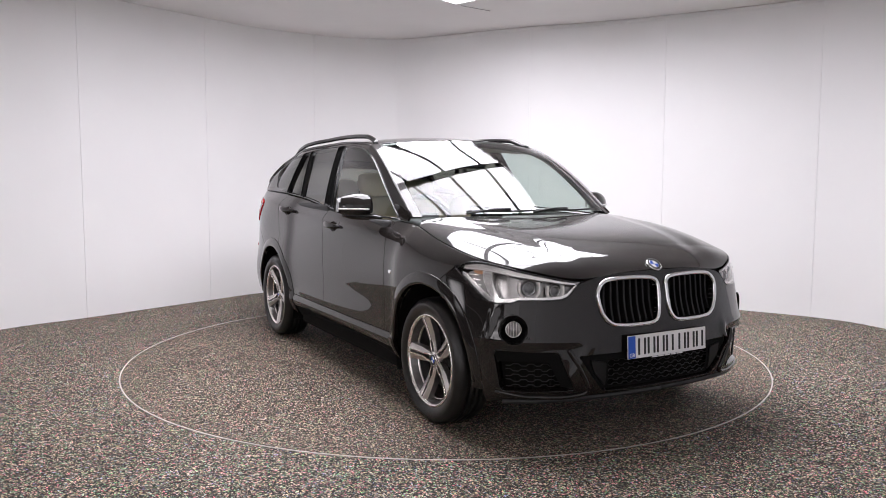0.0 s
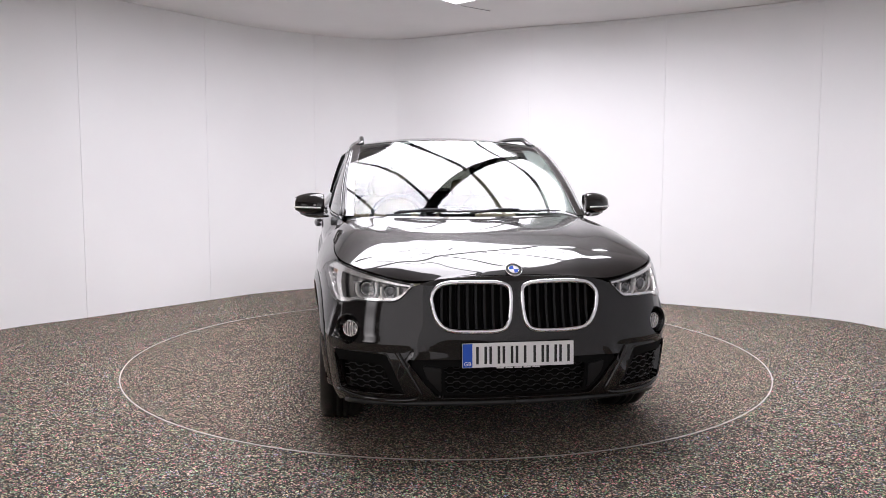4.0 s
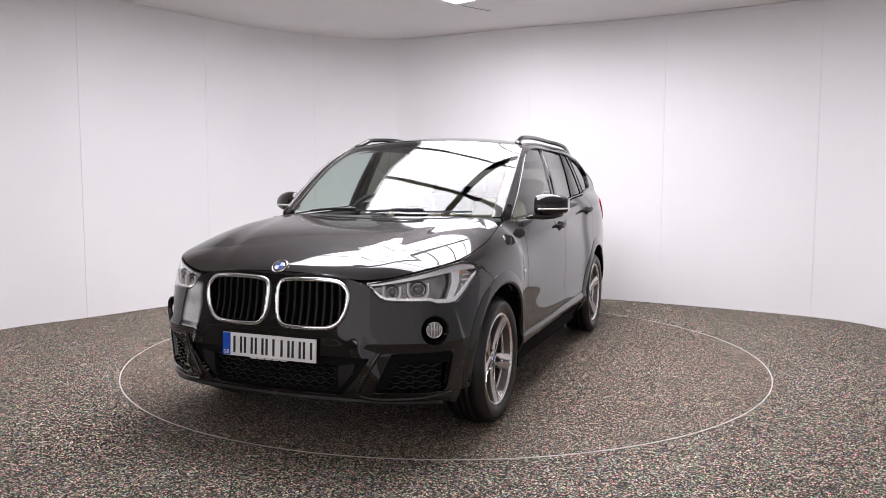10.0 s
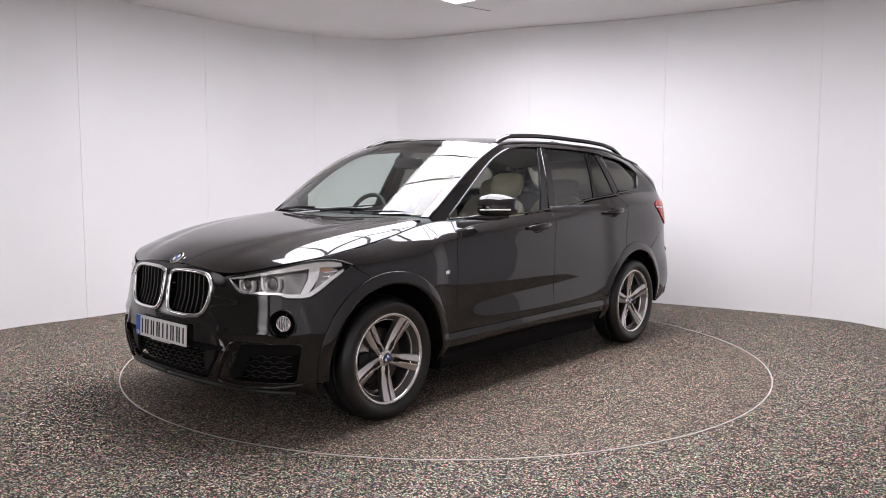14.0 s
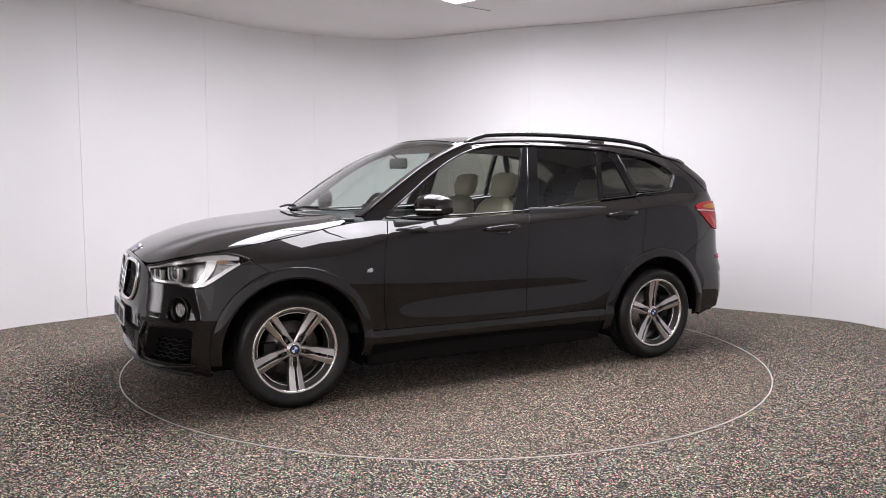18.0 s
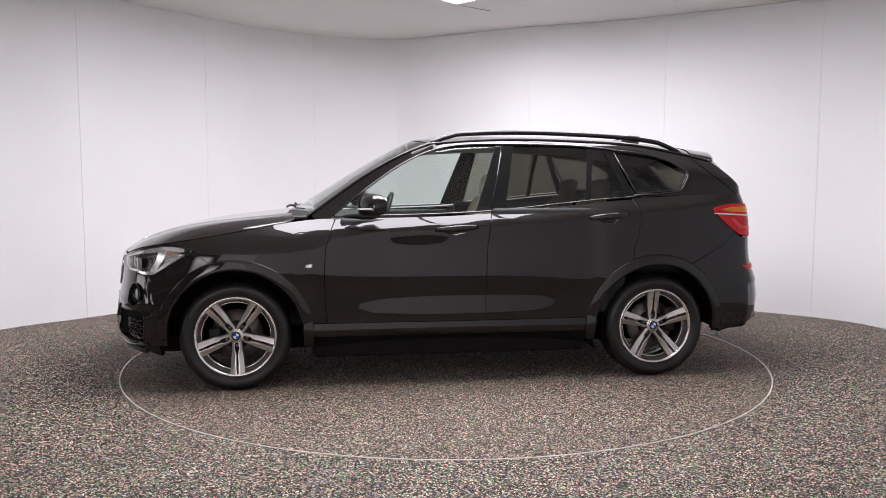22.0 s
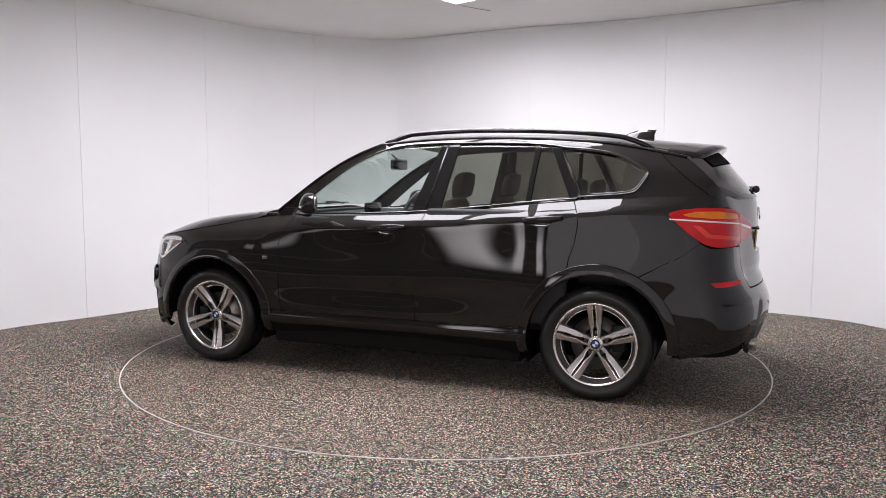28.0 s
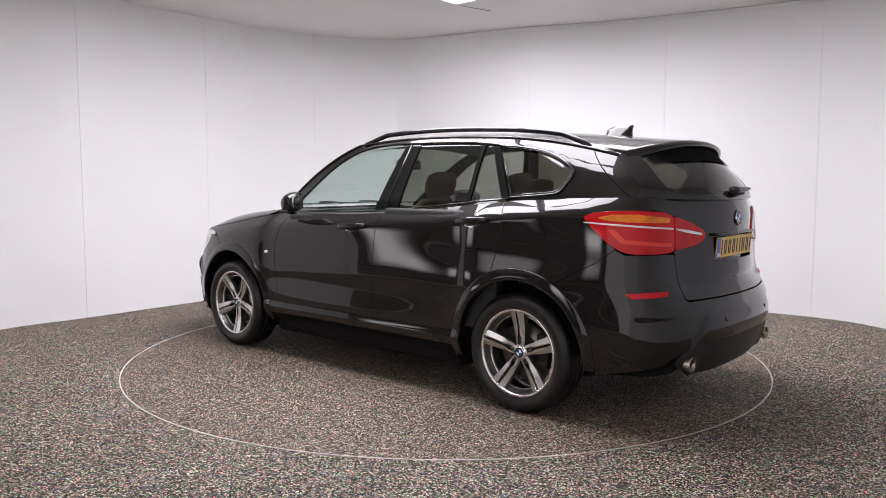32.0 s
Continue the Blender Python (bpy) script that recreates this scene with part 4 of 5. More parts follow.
        for k in range(5 if name == "lower_grille" else 3):
            y = y0 + (y1 - y0) * (k + 0.5) / (5 if name == "lower_grille" else 3)
            s = 1 if y >= 0 else -1
            pts = [body(s * uy(abs(y)), z) - np.array([0.046 if name == "lower_grille" else 0.056, 0, 0]) for z in np.linspace(z0, z1, 4)]
            linked("mesh_post", tube(pts, 0.006, 6), GAP, grille, smooth=False)
    for s in (1, -1):
        ring = intake if s > 0 else flip_x(intake)
        # sloping wall of the pocket, from its rim to the mesh behind
        n = len(ring)
        mu, mz = sum(u for u, z in ring) / n, sum(z for u, z in ring) / n
        inner = [(mu + (u - mu) * 0.80, 0.365 + (z - mz) * 0.68) for u, z in ring]
        outer_pts = [body(u, z) - np.array([0.001, 0, 0]) for u, z in ring]
        inner_pts = [body(u, z) - np.array([0.038, 0, 0]) for u, z in inner]
        faces = [(i, (i + 1) % n, n + (i + 1) % n, n + i) for i in range(n)]
        linked("pocket_wall", raw(outer_pts + inner_pts, faces if s < 0 else [f[::-1] for f in faces]), CLADDING, bumper, "satin black pocket wall")
        linked("intake_frame", tube(outer_pts, 0.005, 8, closed=True), GLOSS_BLACK, bumper)
        # painted blade that drops between the openings and runs out below the pocket
        path = [(at_y(y, z), z) for y, z in ((0.545, 0.496), (0.515, 0.44), (0.482, 0.38), (0.452, 0.325), (0.442, 0.296), (0.47, 0.276), (0.56, 0.266), (0.66, 0.268), (0.73, 0.272))] + [(at_x(1.86, 0.285), 0.285)]
        pts = [body(s * u, z) for u, z in path]
        linked("bumper_blade", tube(smooth3(pts, 4), 0.0125, 10, flat=0.9), PAINT, bumper)
        # fog lamps
        u0 = s * uy(0.768)
        c = body(u0, 0.585)
        n = np.cross(body(u0 + 0.01, 0.585) - body(u0 - 0.01, 0.585), np.array([0, 0, 1.0]))
        n /= np.linalg.norm(n)
        n = n * 0.6 + np.array([0.4, 0, 0])
        aim = Matrix.Translation(Vector(c)) @ Vector(n).normalized().to_track_quat("Z", "Y").to_matrix().to_4x4()
        me = spun([(0.074, -0.016), (0.071, -0.006), (0.067, -0.008), (0.062, -0.022), (0.056, -0.060), (0.0, -0.062)], 32, "z")
        fo = linked("fog_lamp", me, GLOSS_BLACK, bumper, "round fog lamp in a black recess")
        fo.matrix_local = aim
        shift = pose(0.0, 0.0, -0.008) @ Matrix.Scale(0.90, 4)
        me = spun([(0.045, -0.045), (0.044, -0.012), (0.040, -0.010), (0.036, -0.018), (0.022, -0.036), (0.010, -0.042), (0.0, -0.042)], 28, "z")
        linked("reflector", me, REFLECTOR, fo).matrix_local = shift
        me = spun([(0.040, -0.011), (0.026, -0.004), (0.0, -0.002)], 28, "z")
        linked("lens", me, LENS, fo).matrix_local = shift
        me = spun([(0.012, -0.036), (0.011, -0.014), (0.0, -0.011)], 14, "z")
        linked("bulb_shield", me, LAMP_GREY, fo).matrix_local = shift
        for k in range(5):
            x = -0.028 + 0.014 * k
            h = math.sqrt(0.036 ** 2 - x * x)
            linked("lens_rib", tube([(x, -h, -0.013), (x, 0, -0.008), (x, h, -0.013)], 0.0022, 6), WHITE_LENS, fo).matrix_local = shift

    # headlamps
    lamp = LAMP_LOW + LAMP_TOP[::-1]
    for s in (1, -1):
        o = lamp if s > 0 else flip_x(lamp)
        head = panel("headlamp", o, body, LENS, car, "clear headlamp with twin angular light rings", lift=0.001, edge=0, step=0.025)
        panel("lamp_well", o, body, LAMP_DARK, head, lift=-0.055, edge=0, step=0.03)
        # wall from the rim back to the well
        rim_pts = [inset(u, z, 0.004) for u, z in o]
        deep_pts = [inset(u, z, 0.050) for u, z in o]
        n = len(o)
        faces = [(i, (i + 1) % n, n + (i + 1) % n, n + i) for i in range(n)]
        linked("lamp_wall", raw(rim_pts + deep_pts, faces), LAMP_DARK, head)
        linked("lamp_seal", tube([inset(u, z, 0.002) for u, z in o], 0.0042, 6, closed=True), GLOSS_BLACK, head)
        # bright brow, thin at the grille and broad at the wing
        brow = [(s * u, z - 0.005) for u, z in LAMP_TOP[:-1]]
        under = [(s * u, z - d) for (u, z), d in zip(LAMP_TOP[:-1], (0.010, 0.013, 0.016, 0.019, 0.023, 0.027, 0.031, 0.033, 0.031, 0.022))]
        panel("lamp_brow", brow + under[::-1], body, LAMP_SILVER, head, "bright silver brow", lift=-0.009, edge=0.018, step=0.02)
        # bright lower frame, up to the tip
        frame_low = [(s * u, z + 0.006) for u, z in LAMP_LOW[1:-1]]
        frame_top = [(s * u, z + d) for (u, z), d in zip(LAMP_LOW[1:-1], (0.016, 0.018, 0.017, 0.016, 0.017, 0.021, 0.023, 0.026, 0.029, 0.026, 0.018))]
        panel("lamp_frame", frame_low + frame_top[::-1], body, LAMP_SILVER, head, "bright silver lower frame", lift=-0.010, edge=0.020, step=0.02)
        linked("inner_edge", tube([inset(s * u, z, 0.010) for u, z in ((LAMP_LOW[1][0] + 0.008, 0.772), (LAMP_LOW[0][0] + 0.010, 0.790), (LAMP_TOP[0][0] + 0.012, 0.797))], 0.005, 6), LAMP_SILVER, head)
        for y, z, r, deep in ((0.580, 0.768, 0.037, 0.026), (0.690, 0.779, 0.045, 0.034)):
            c = inset(s * at_y(y, z), z, deep)
            turn = s * (14 if r < 0.04 else 22)
            aim = Matrix.Translation(Vector(c)) @ pose(0, 0, 0, 0, 0, turn) @ pose(0, 0, 0, 0, 90, 0)
            # six-sided light guide with its upper side open; local x points down, y across
            side = [(-0.72, -1.02), (0.30, -1.06), (0.92, -0.58), (0.97, 0.0), (0.92, 0.58), (0.30, 1.06), (-0.72, 1.02)]
            pts = smooth3([(r * a, r * b, 0.014) for a, b in side], 3)
            ring = linked("light_ring", tube(pts, 0.0052, 8), WHITE_LENS, head, "pale angular light ring")
            ring.matrix_local = aim
            inner = linked("ring_wall", tube([(p[0] * 0.93, p[1] * 0.93, -0.004) for p in pts], 0.009, 6), LAMP_GREY, head)
            inner.matrix_local = aim
            bowl = linked("projector_bowl", spun([(r * 0.92, 0.004), (r * 0.78, -0.010), (r * 0.66, -0.016), (0.0, -0.020)], 24, "z"), BAR_BLACK, head)
            bowl.matrix_local = aim
            bead = linked("projector_rim", spun([(r * 0.70, -0.006), (r * 0.70, 0.004), (r * 0.64, 0.006), (r * 0.62, -0.004)], 24, "z"), REFLECTOR, head)
            bead.matrix_local = aim
            ball = linked("projector", spun([(r * 0.62, -0.004), (r * 0.52, 0.008), (r * 0.34, 0.015), (r * 0.15, 0.018), (0.0, 0.0185)], 24, "z"), DARK_GLASS, head, "dark glass projector lens")
            ball.matrix_local = aim
        # upright divider, side reflector and amber marker in the outer end
        bar = rounded([(at_x(1.855, 0.727), 0.727), (at_x(1.822, 0.727), 0.727), (at_x(1.765, 0.80), 0.80), (at_x(1.745, 0.852), 0.852), (at_x(1.795, 0.852), 0.852), (at_x(1.81, 0.80), 0.80)], 0.006)
        panel("light_bar", bar if s > 0 else flip_x(bar), body, LAMP_SILVER, head, lift=-0.020, edge=0.022, step=0.02)
        back = rounded([(at_x(1.79, 0.745), 0.745), (at_x(1.72, 0.79), 0.790), (at_x(1.645, 0.838), 0.838), (at_x(1.68, 0.853), 0.853), (at_x(1.74, 0.852), 0.852), (at_x(1.762, 0.79), 0.79)], 0.006)
        panel("side_reflector", back if s > 0 else flip_x(back), body, LAMP_GREY, head, lift=-0.034, edge=0.01, step=0.02)
        for k in range(3):
            z = 0.782 + 0.024 * k
            pts = [inset(s * at_x(x, z), z, 0.026) for x in (1.752 - 0.012 * k, 1.72 - 0.018 * k, 1.69 - 0.022 * k)]
            linked("reflector_rib", tube(pts, 0.0048, 6), LAMP_SILVER, head)
        am = rounded([(at_x(1.745, 0.835), 0.835), (at_x(1.70, 0.838), 0.838), (at_x(1.69, 0.849), 0.849), (at_x(1.74, 0.849), 0.849)], 0.004)
        panel("side_marker", am if s > 0 else flip_x(am), body, MARKER, head, "pale amber side marker", lift=-0.018, edge=0.006, step=0.02)

    # roundel on the bonnet
    c = hood(np.array(2.052), np.array(0.0))
    n = Vector((0.62, 0, 0.78))
    roundel(Matrix.Translation(Vector(c) + n * 0.002) @ n.to_track_quat("Z", "Y").to_matrix().to_4x4(), 0.041, car)
    # front number plate
    plate(pose(2.160, 0, 0.491, 0, -3, 0), 1, WHITE_PLATE)
    bm = bmesh.new()
    for k in range(5):
        box(bm, (2.162, -0.085 + 0.042 * k, 0.4315), (0.004, 0.034, 0.005))
    part("plate_strip", bm, WHITE_PLATE, car, "tiny pale bars under the number plate", smooth=False)
    # wipers
    for s, y0 in ((1, 0.42), (-1, -0.18)):
        pts = [screen(np.array(a), np.array(0.030 + 0.02 * abs(a - y0))) + np.array([0.010, 0, 0.009]) for a in np.linspace(y0 - 0.40, y0 + 0.36, 9)]
        wiper = linked("wiper", tube(pts, 0.0055, 6), SATIN_BLACK, car, "black wiper blade")
        linked("wiper_arm", tube([pts[4] + np.array([0.0, 0, 0.012]), pts[2] + np.array([0.03, 0, 0.010]), pts[0] + np.array([0.06, -0.03, -0.01])], 0.008, 6), SATIN_BLACK, wiper)
    bm = bmesh.new()
    box(bm, (0.99, 0, 1.040), (0.16, 1.40, 0.02), bevel=0.006)
    part("scuttle", bm, SATIN_BLACK, car)


def inside_poly(p, poly):
    hit = False
    for a, b in zip(poly, poly[1:] + poly[:1]):
        if (a[1] > p[1]) != (b[1] > p[1]) and p[0] < (b[0] - a[0]) * (p[1] - a[1]) / (b[1] - a[1]) + a[0]:
            hit = not hit
    return hit


def roundel(m, r, parent):
    rim = linked("roundel", spun([(r, 0.0), (r, 0.005), (r * 0.94, 0.008), (r * 0.9, 0.006)], 32, "z"), CHROME, parent, "round badge with a chrome rim")
    rim.matrix_local = m
    linked("roundel_band", spun([(r * 0.92, 0.0055), (r * 0.62, 0.0058)], 32, "z"), BLACK_INK, rim)
    linked("roundel_rim", spun([(r * 0.64, 0.006), (r * 0.60, 0.0075), (r * 0.56, 0.006)], 32, "z"), CHROME, rim)
    for q in range(4):
        verts = [(0, 0, 0.0062)] + [(r * 0.58 * math.cos(radians(q * 90 + a)), r * 0.58 * math.sin(radians(q * 90 + a)), 0.0062) for a in range(0, 91, 15)]
        linked("roundel_quarter", raw(verts, [tuple(range(8))]), BLUE if q % 2 else WHITE_PLATE, rim)
    return rim


def plate(m, facing, mat):
    """A number plate: its letters stand as plain bars."""
    bm = bmesh.new()
    box(bm, (0, 0, 0), (0.008, 0.52, 0.111), bevel=0.003)
    p = part("number_plate", bm, mat, car, "number plate with dark bars and a blue band", smooth=False)
    p.matrix_local = m
    bm = bmesh.new()
    box(bm, (facing * 0.0042, facing * -0.2365, 0), (0.003, 0.044, 0.106))
    part("plate_band", bm, BLUE, p, smooth=False)
    curve = bpy.data.curves.new("country_letters", "FONT")
    curve.body, curve.size, curve.align_x, curve.extrude = "GB", 0.026, "CENTER", 0.0004
    drawn = new("country_letters", curve)
    me = bpy.data.meshes.new_from_object(drawn)
    bpy.data.objects.remove(drawn)
    letters = linked("country_letters", me, WHITE_PLATE, p, smooth=False)
    letters.matrix_local = Matrix(((0, 0, facing, facing * 0.0062), (facing, 0, 0, facing * -0.2365), (0, 1, 0, -0.046), (0, 0, 0, 1)))
    x = -0.197
    for k in range(7):
        wide = 0.050
        for side in (0.006, wide - 0.006):
            bm = bmesh.new()
            box(bm, (facing * 0.0044, facing * (x + side), 0), (0.003, 0.012, 0.079), bevel=0.001)
            part("plate_bar", bm, BLACK_INK, p, smooth=False)
        x += wide + (0.033 if k == 3 else 0.011)
    return p


def build_tail():
    # lamps
    wing_lamp = [(ux(-1.722), 1.092), (ux(-1.78), 1.113), (ux(-1.88), 1.123), (ux(-2.0), 1.125), (ur(0.70), 1.118), (ur(0.625), 1.098), (ur(0.625), 0.922), (ur(0.70), 0.913), (ux(-2.0), 0.912), (ux(-1.93), 0.925), (ux(-1.85), 0.975), (ux(-1.77), 1.045)]
    lid_lamp = [(ur(0.615), 1.096), (ur(0.50), 1.066), (ur(0.40), 1.030), (ur(0.362), 1.002), (ur(0.385), 0.962), (ur(0.45), 0.944), (ur(0.615), 0.924)]
    for s in (1, -1):
        def at(o):
            return list(o) if s > 0 else [(2 * LAST - u, z) for u, z in o]
        lamp = panel("tail_lamp", rounded(at(wing_lamp), 0.02), body, RED_LENS, car, "red tail lamp with an amber band and a white line", lift=0.008, edge=0.02, step=0.02)
        am = rounded([(ux(-1.80), 1.090), (ux(-1.88), 1.104), (ux(-2.0), 1.106), (ur(0.66), 1.088), (ur(0.66), 1.066), (ux(-1.95), 1.070), (ux(-1.84), 1.078)], 0.01)
        panel("amber_band", at(am), body, AMBER_LENS, lamp, lift=0.0096, edge=0.003, step=0.03)
        strip = [(ux(-1.732), 1.066), (ux(-1.732), 1.062), (ux(-1.9), 1.052), (ur(0.635), 1.032), (ur(0.635), 1.038), (ux(-1.9), 1.058)]
        panel("white_line", at(strip), body, WHITE_LENS, lamp, lift=0.0105, edge=0.003, step=0.03)
        guide = rounded([(ux(-1.86), 1.030), (ux(-1.93), 0.965), (ur(0.70), 0.948), (ur(0.645), 0.948), (ur(0.645), 0.962), (ur(0.70), 0.964), (ux(-1.95), 0.982), (ux(-1.895), 1.028)], 0.006)
        panel("light_guide", at(guide), body, GUIDE_RED, lamp, lift=0.0094, edge=0.002, step=0.02)
        lid = panel("lid_lamp", rounded(at(lid_lamp), 0.02), body, RED_LENS, car, "red lamp on the tailgate with a white line", lift=0.008, edge=0.02, step=0.02)
        strip = [(ur(0.605), 1.035), (ur(0.605), 1.029), (ur(0.50), 1.010), (ur(0.40), 0.996), (ur(0.40), 1.006), (ur(0.50), 1.022)]
        panel("white_line", at(strip), body, WHITE_LENS, lid, lift=0.0105, edge=0.003, step=0.03)
        refl = rounded([(ux(-1.96), 0.715), (ux(-2.07), 0.722), (ur(0.69), 0.722), (ur(0.70), 0.700), (ux(-1.99), 0.692)], 0.006)
        panel("rear_reflector", at(refl), body, RED_LENS, car, "red reflector strip", lift=0.006, edge=0.008, step=0.02)
    # tailgate below the glass
    r = 2 * LAST
    gate = [(ur(0.612), 0.905), (ur(0.60), 0.80), (ur(0.575), 0.68)]
    gate += [(float(u), 0.672) for u in np.linspace(ur(0.55), r - ur(0.55), 12)]
    gate += [(r - u, z) for u, z in gate[2::-1]]
    gate += [(r - ur(0.62), 0.918), (r - ur(0.45), 0.938), (r - ur(0.375), 0.958), (r - ur(0.352), 1.004), (r - ur(0.395), 1.036), (r - ur(0.50), 1.072), (r - ur(0.63), 1.105), (r - ur(0.74), 1.128), (r - ur(0.76), 1.19)]
    gate += [(ur(0.76), 1.19), (ur(0.74), 1.128), (ur(0.63), 1.105), (ur(0.50), 1.072), (ur(0.395), 1.036), (ur(0.352), 1.004), (ur(0.375), 0.958), (ur(0.45), 0.938), (ur(0.62), 0.918)]
    well = rounded([(ur(0.275), 0.850), (r - ur(0.275), 0.850), (r - ur(0.285), 0.990), (ur(0.285), 0.990)], 0.012)
    lid = panel("tailgate", dense(gate, 0.08), body, PAINT, car, step=0.03, holes=[well], edge=0.05)
    panel("plate_well", well, body, PAINT, lid, lift=-0.032, edge=0, step=0.04)
    plate(pose(-2.186, 0, 0.921, 0, 4, 180), 1, YELLOW_PLATE)
    bm = bmesh.new()
    box(bm, (-2.190, 0, 0.993), (0.03, 0.56, 0.014), bevel=0.005)
    part("plate_light_bar", bm, GLOSS_BLACK, lid)
    n = Vector((-0.99, 0, 0.12)).normalized()
    c = body(np.array(LAST), np.array(1.075))
    roundel(Matrix.Translation(Vector(c) + n * 0.003) @ n.to_track_quat("Z", "Y").to_matrix().to_4x4(), 0.041, car)
    # rear bumper
    seam = su([(-1.705, 0.806), (-1.80, 0.857), (-1.90, 0.93), (-1.95, 0.905)]) + [(ur(0.70), 0.906), (ur(0.618), 0.902), (ur(0.606), 0.80), (ur(0.582), 0.674)]
    arch = arc_points(UB, WHEEL_Z, FLARE + 0.003, -6, 59, 14)
    bottom = [(ux(-1.80), 0.275), (ux(-1.95), 0.315), (ur(0.72), 0.36), (ur(0.62), 0.42), (ur(0.45), 0.45), (ur(0.2), 0.455)]
    half = bottom[::-1] + arch + seam
    mirror = [(r - u, z) for u, z in half[::-1]]
    mid = [(float(u), 0.662) for u in np.linspace(ur(0.56), r - ur(0.56), 10)]
    bumper = panel("rear_bumper", half + mid + mirror, body, PAINT, car, step=0.013, edge=0.03)
    diff = [(ur(0.60), 0.415), (ur(0.45), 0.444), (ur(0.2), 0.449), (r - ur(0.2), 0.449), (r - ur(0.45), 0.444), (r - ur(0.60), 0.415), (r - ur(0.66), 0.36), (r - ur(0.55), 0.275), (r - ur(0.3), 0.262), (ur(0.3), 0.262), (ur(0.55), 0.275), (ur(0.66), 0.36)]
    panel("diffuser", dense(diff, 0.08), body, SATIN_BLACK, bumper, "satin black lower valance", lift=-0.006, edge=0.03)
    for s in (1, -1):
        me = spun([(0.036, 0.10), (0.039, -0.05), (0.037, -0.056), (0.033, -0.053), (0.031, 0.03), (0.0, 0.03)], 24, "z")
        ex = linked("exhaust_tip", me, EXHAUST, bumper, "round chrome exhaust tip")
        ex.matrix_local = Matrix.Translation((-2.145, s * 0.56, 0.345)) @ pose(0, 0, 0, 0, 90, 0)
        for y in (0.30, 0.66):
            u = ur(y) if s > 0 else r - ur(y)
            c = body(u, 0.555 if y < 0.5 else 0.47)
            n = Vector((c[0] + 1.3, c[1], 0)).normalized()
            d = linked("parking_sensor", spun([(0.011, 0.0), (0.011, 0.002), (0.0, 0.0025)], 16, "z"), GLOSS_BLACK, bumper)
            d.matrix_local = Matrix.Translation(Vector(c)) @ n.to_track_quat("Z", "Y").to_matrix().to_4x4()
    # rear wiper
    pts = [tail(np.array(a), np.array(0.93 - 0.05 * abs(a))) + np.array([-0.014, 0, 0.012]) for a in np.linspace(0.05, -0.55, 7)]
    linked("rear_wiper", tube(pts, [0.024, 0.021, 0.017, 0.014, 0.012, 0.010, 0.007], 8), SATIN_BLACK, car, "black tail window wiper")


def smooth3(points, steps=5):
    p = [np.array(q, float) for q in points]
    out = []
    for i in range(len(p) - 1):
        a, b, c, d = p[max(i - 1, 0)], p[i], p[i + 1], p[min(i + 2, len(p) - 1)]
        for s in range(steps):
            t = s / steps
            out.append(0.5 * (2 * b + (c - a) * t + (2 * a - 5 * b + 4 * c - d) * t * t + (3 * b - a - 3 * c + d) * t**3))
    return out + [p[-1]]


def build_mirrors():
    for s in (1, -1):
        verts, faces = [], []
        n, k = 11, 16
        for i in range(n):
            t = i / (n - 1)
            y = 0.862 + 0.185 * t
            swell = math.sin(math.pi * (0.12 + 0.80 * t)) ** 0.30
            cx, cz = 0.540 - 0.078 * t, 1.128 - 0.004 * t
            lx, lz = 0.076 * swell, 0.076 * swell * (1 - 0.16 * t)
            for q in range(k):
                a = 2 * math.pi * q / k
                ca, sa = math.cos(a), math.sin(a)
                back = lx * (0.72 if ca < 0 else 1.0 - 0.45 * max(0.0, sa))
                verts.append((cx + back * abs(ca) ** 0.6 * (1 if ca > 0 else -1), s * y, cz + lz * (1.0 if sa > 0 else 0.92) * abs(sa) ** (0.65 if sa > 0 else 0.45) * (1 if sa > 0 else -1)))
        for i in range(n - 1):
            for q in range(k):
                f = (i * k + q, i * k + (q + 1) % k, (i + 1) * k + (q + 1) % k, (i + 1) * k + q)
                faces.append(f if s > 0 else f[::-1])
        faces += [tuple(range(k)), tuple((n - 1) * k + q for q in range(k))]
        m = linked("door_mirror", raw(verts, faces), PAINT, car, "gloss black door mirror with a bright indicator line")
        oval = [(0.072 * math.copysign(abs(math.cos(q)) ** 0.7, math.cos(q)), 0.050 * math.copysign(abs(math.sin(q)) ** 0.7, math.sin(q))) for q in np.linspace(0, 2 * math.pi, 28, endpoint=False)]
        gl = [(0.478 - 0.42 * s * y, s * 0.950 + y, 1.130 + z) for y, z in oval] + [(0.455 - 0.42 * s * y, s * 0.950 + y * 0.93, 1.130 + z * 0.93) for y, z in oval]
        linked("mirror_glass", raw(gl, [tuple(range(28, 56))] + [(i, (i + 1) % 28, 28 + (i + 1) % 28, 28 + i) for i in range(28)]), CHROME, m, smooth=False)
        pts = [(0.540 - 0.078 * t + 0.076 * math.sin(math.pi * (0.12 + 0.80 * t)) ** 0.30 - 0.003, s * (0.862 + 0.185 * t + 0.002), 1.103 + 0.003 * t) for t in np.linspace(0.12, 1, 12)]
        linked("indicator", tube(pts, 0.0058, 8), WHITE_LENS, m)
        linked("mirror_foot", tube([(0.68, s * 0.845, 1.055), (0.62, s * 0.862, 1.058), (0.56, s * 0.90, 1.058), (0.51, s * 0.96, 1.060), (0.475, s * 1.01, 1.066)], [0.010, 0.022, 0.030, 0.028, 0.014], 10, flat=0.7), GLOSS_BLACK, m)


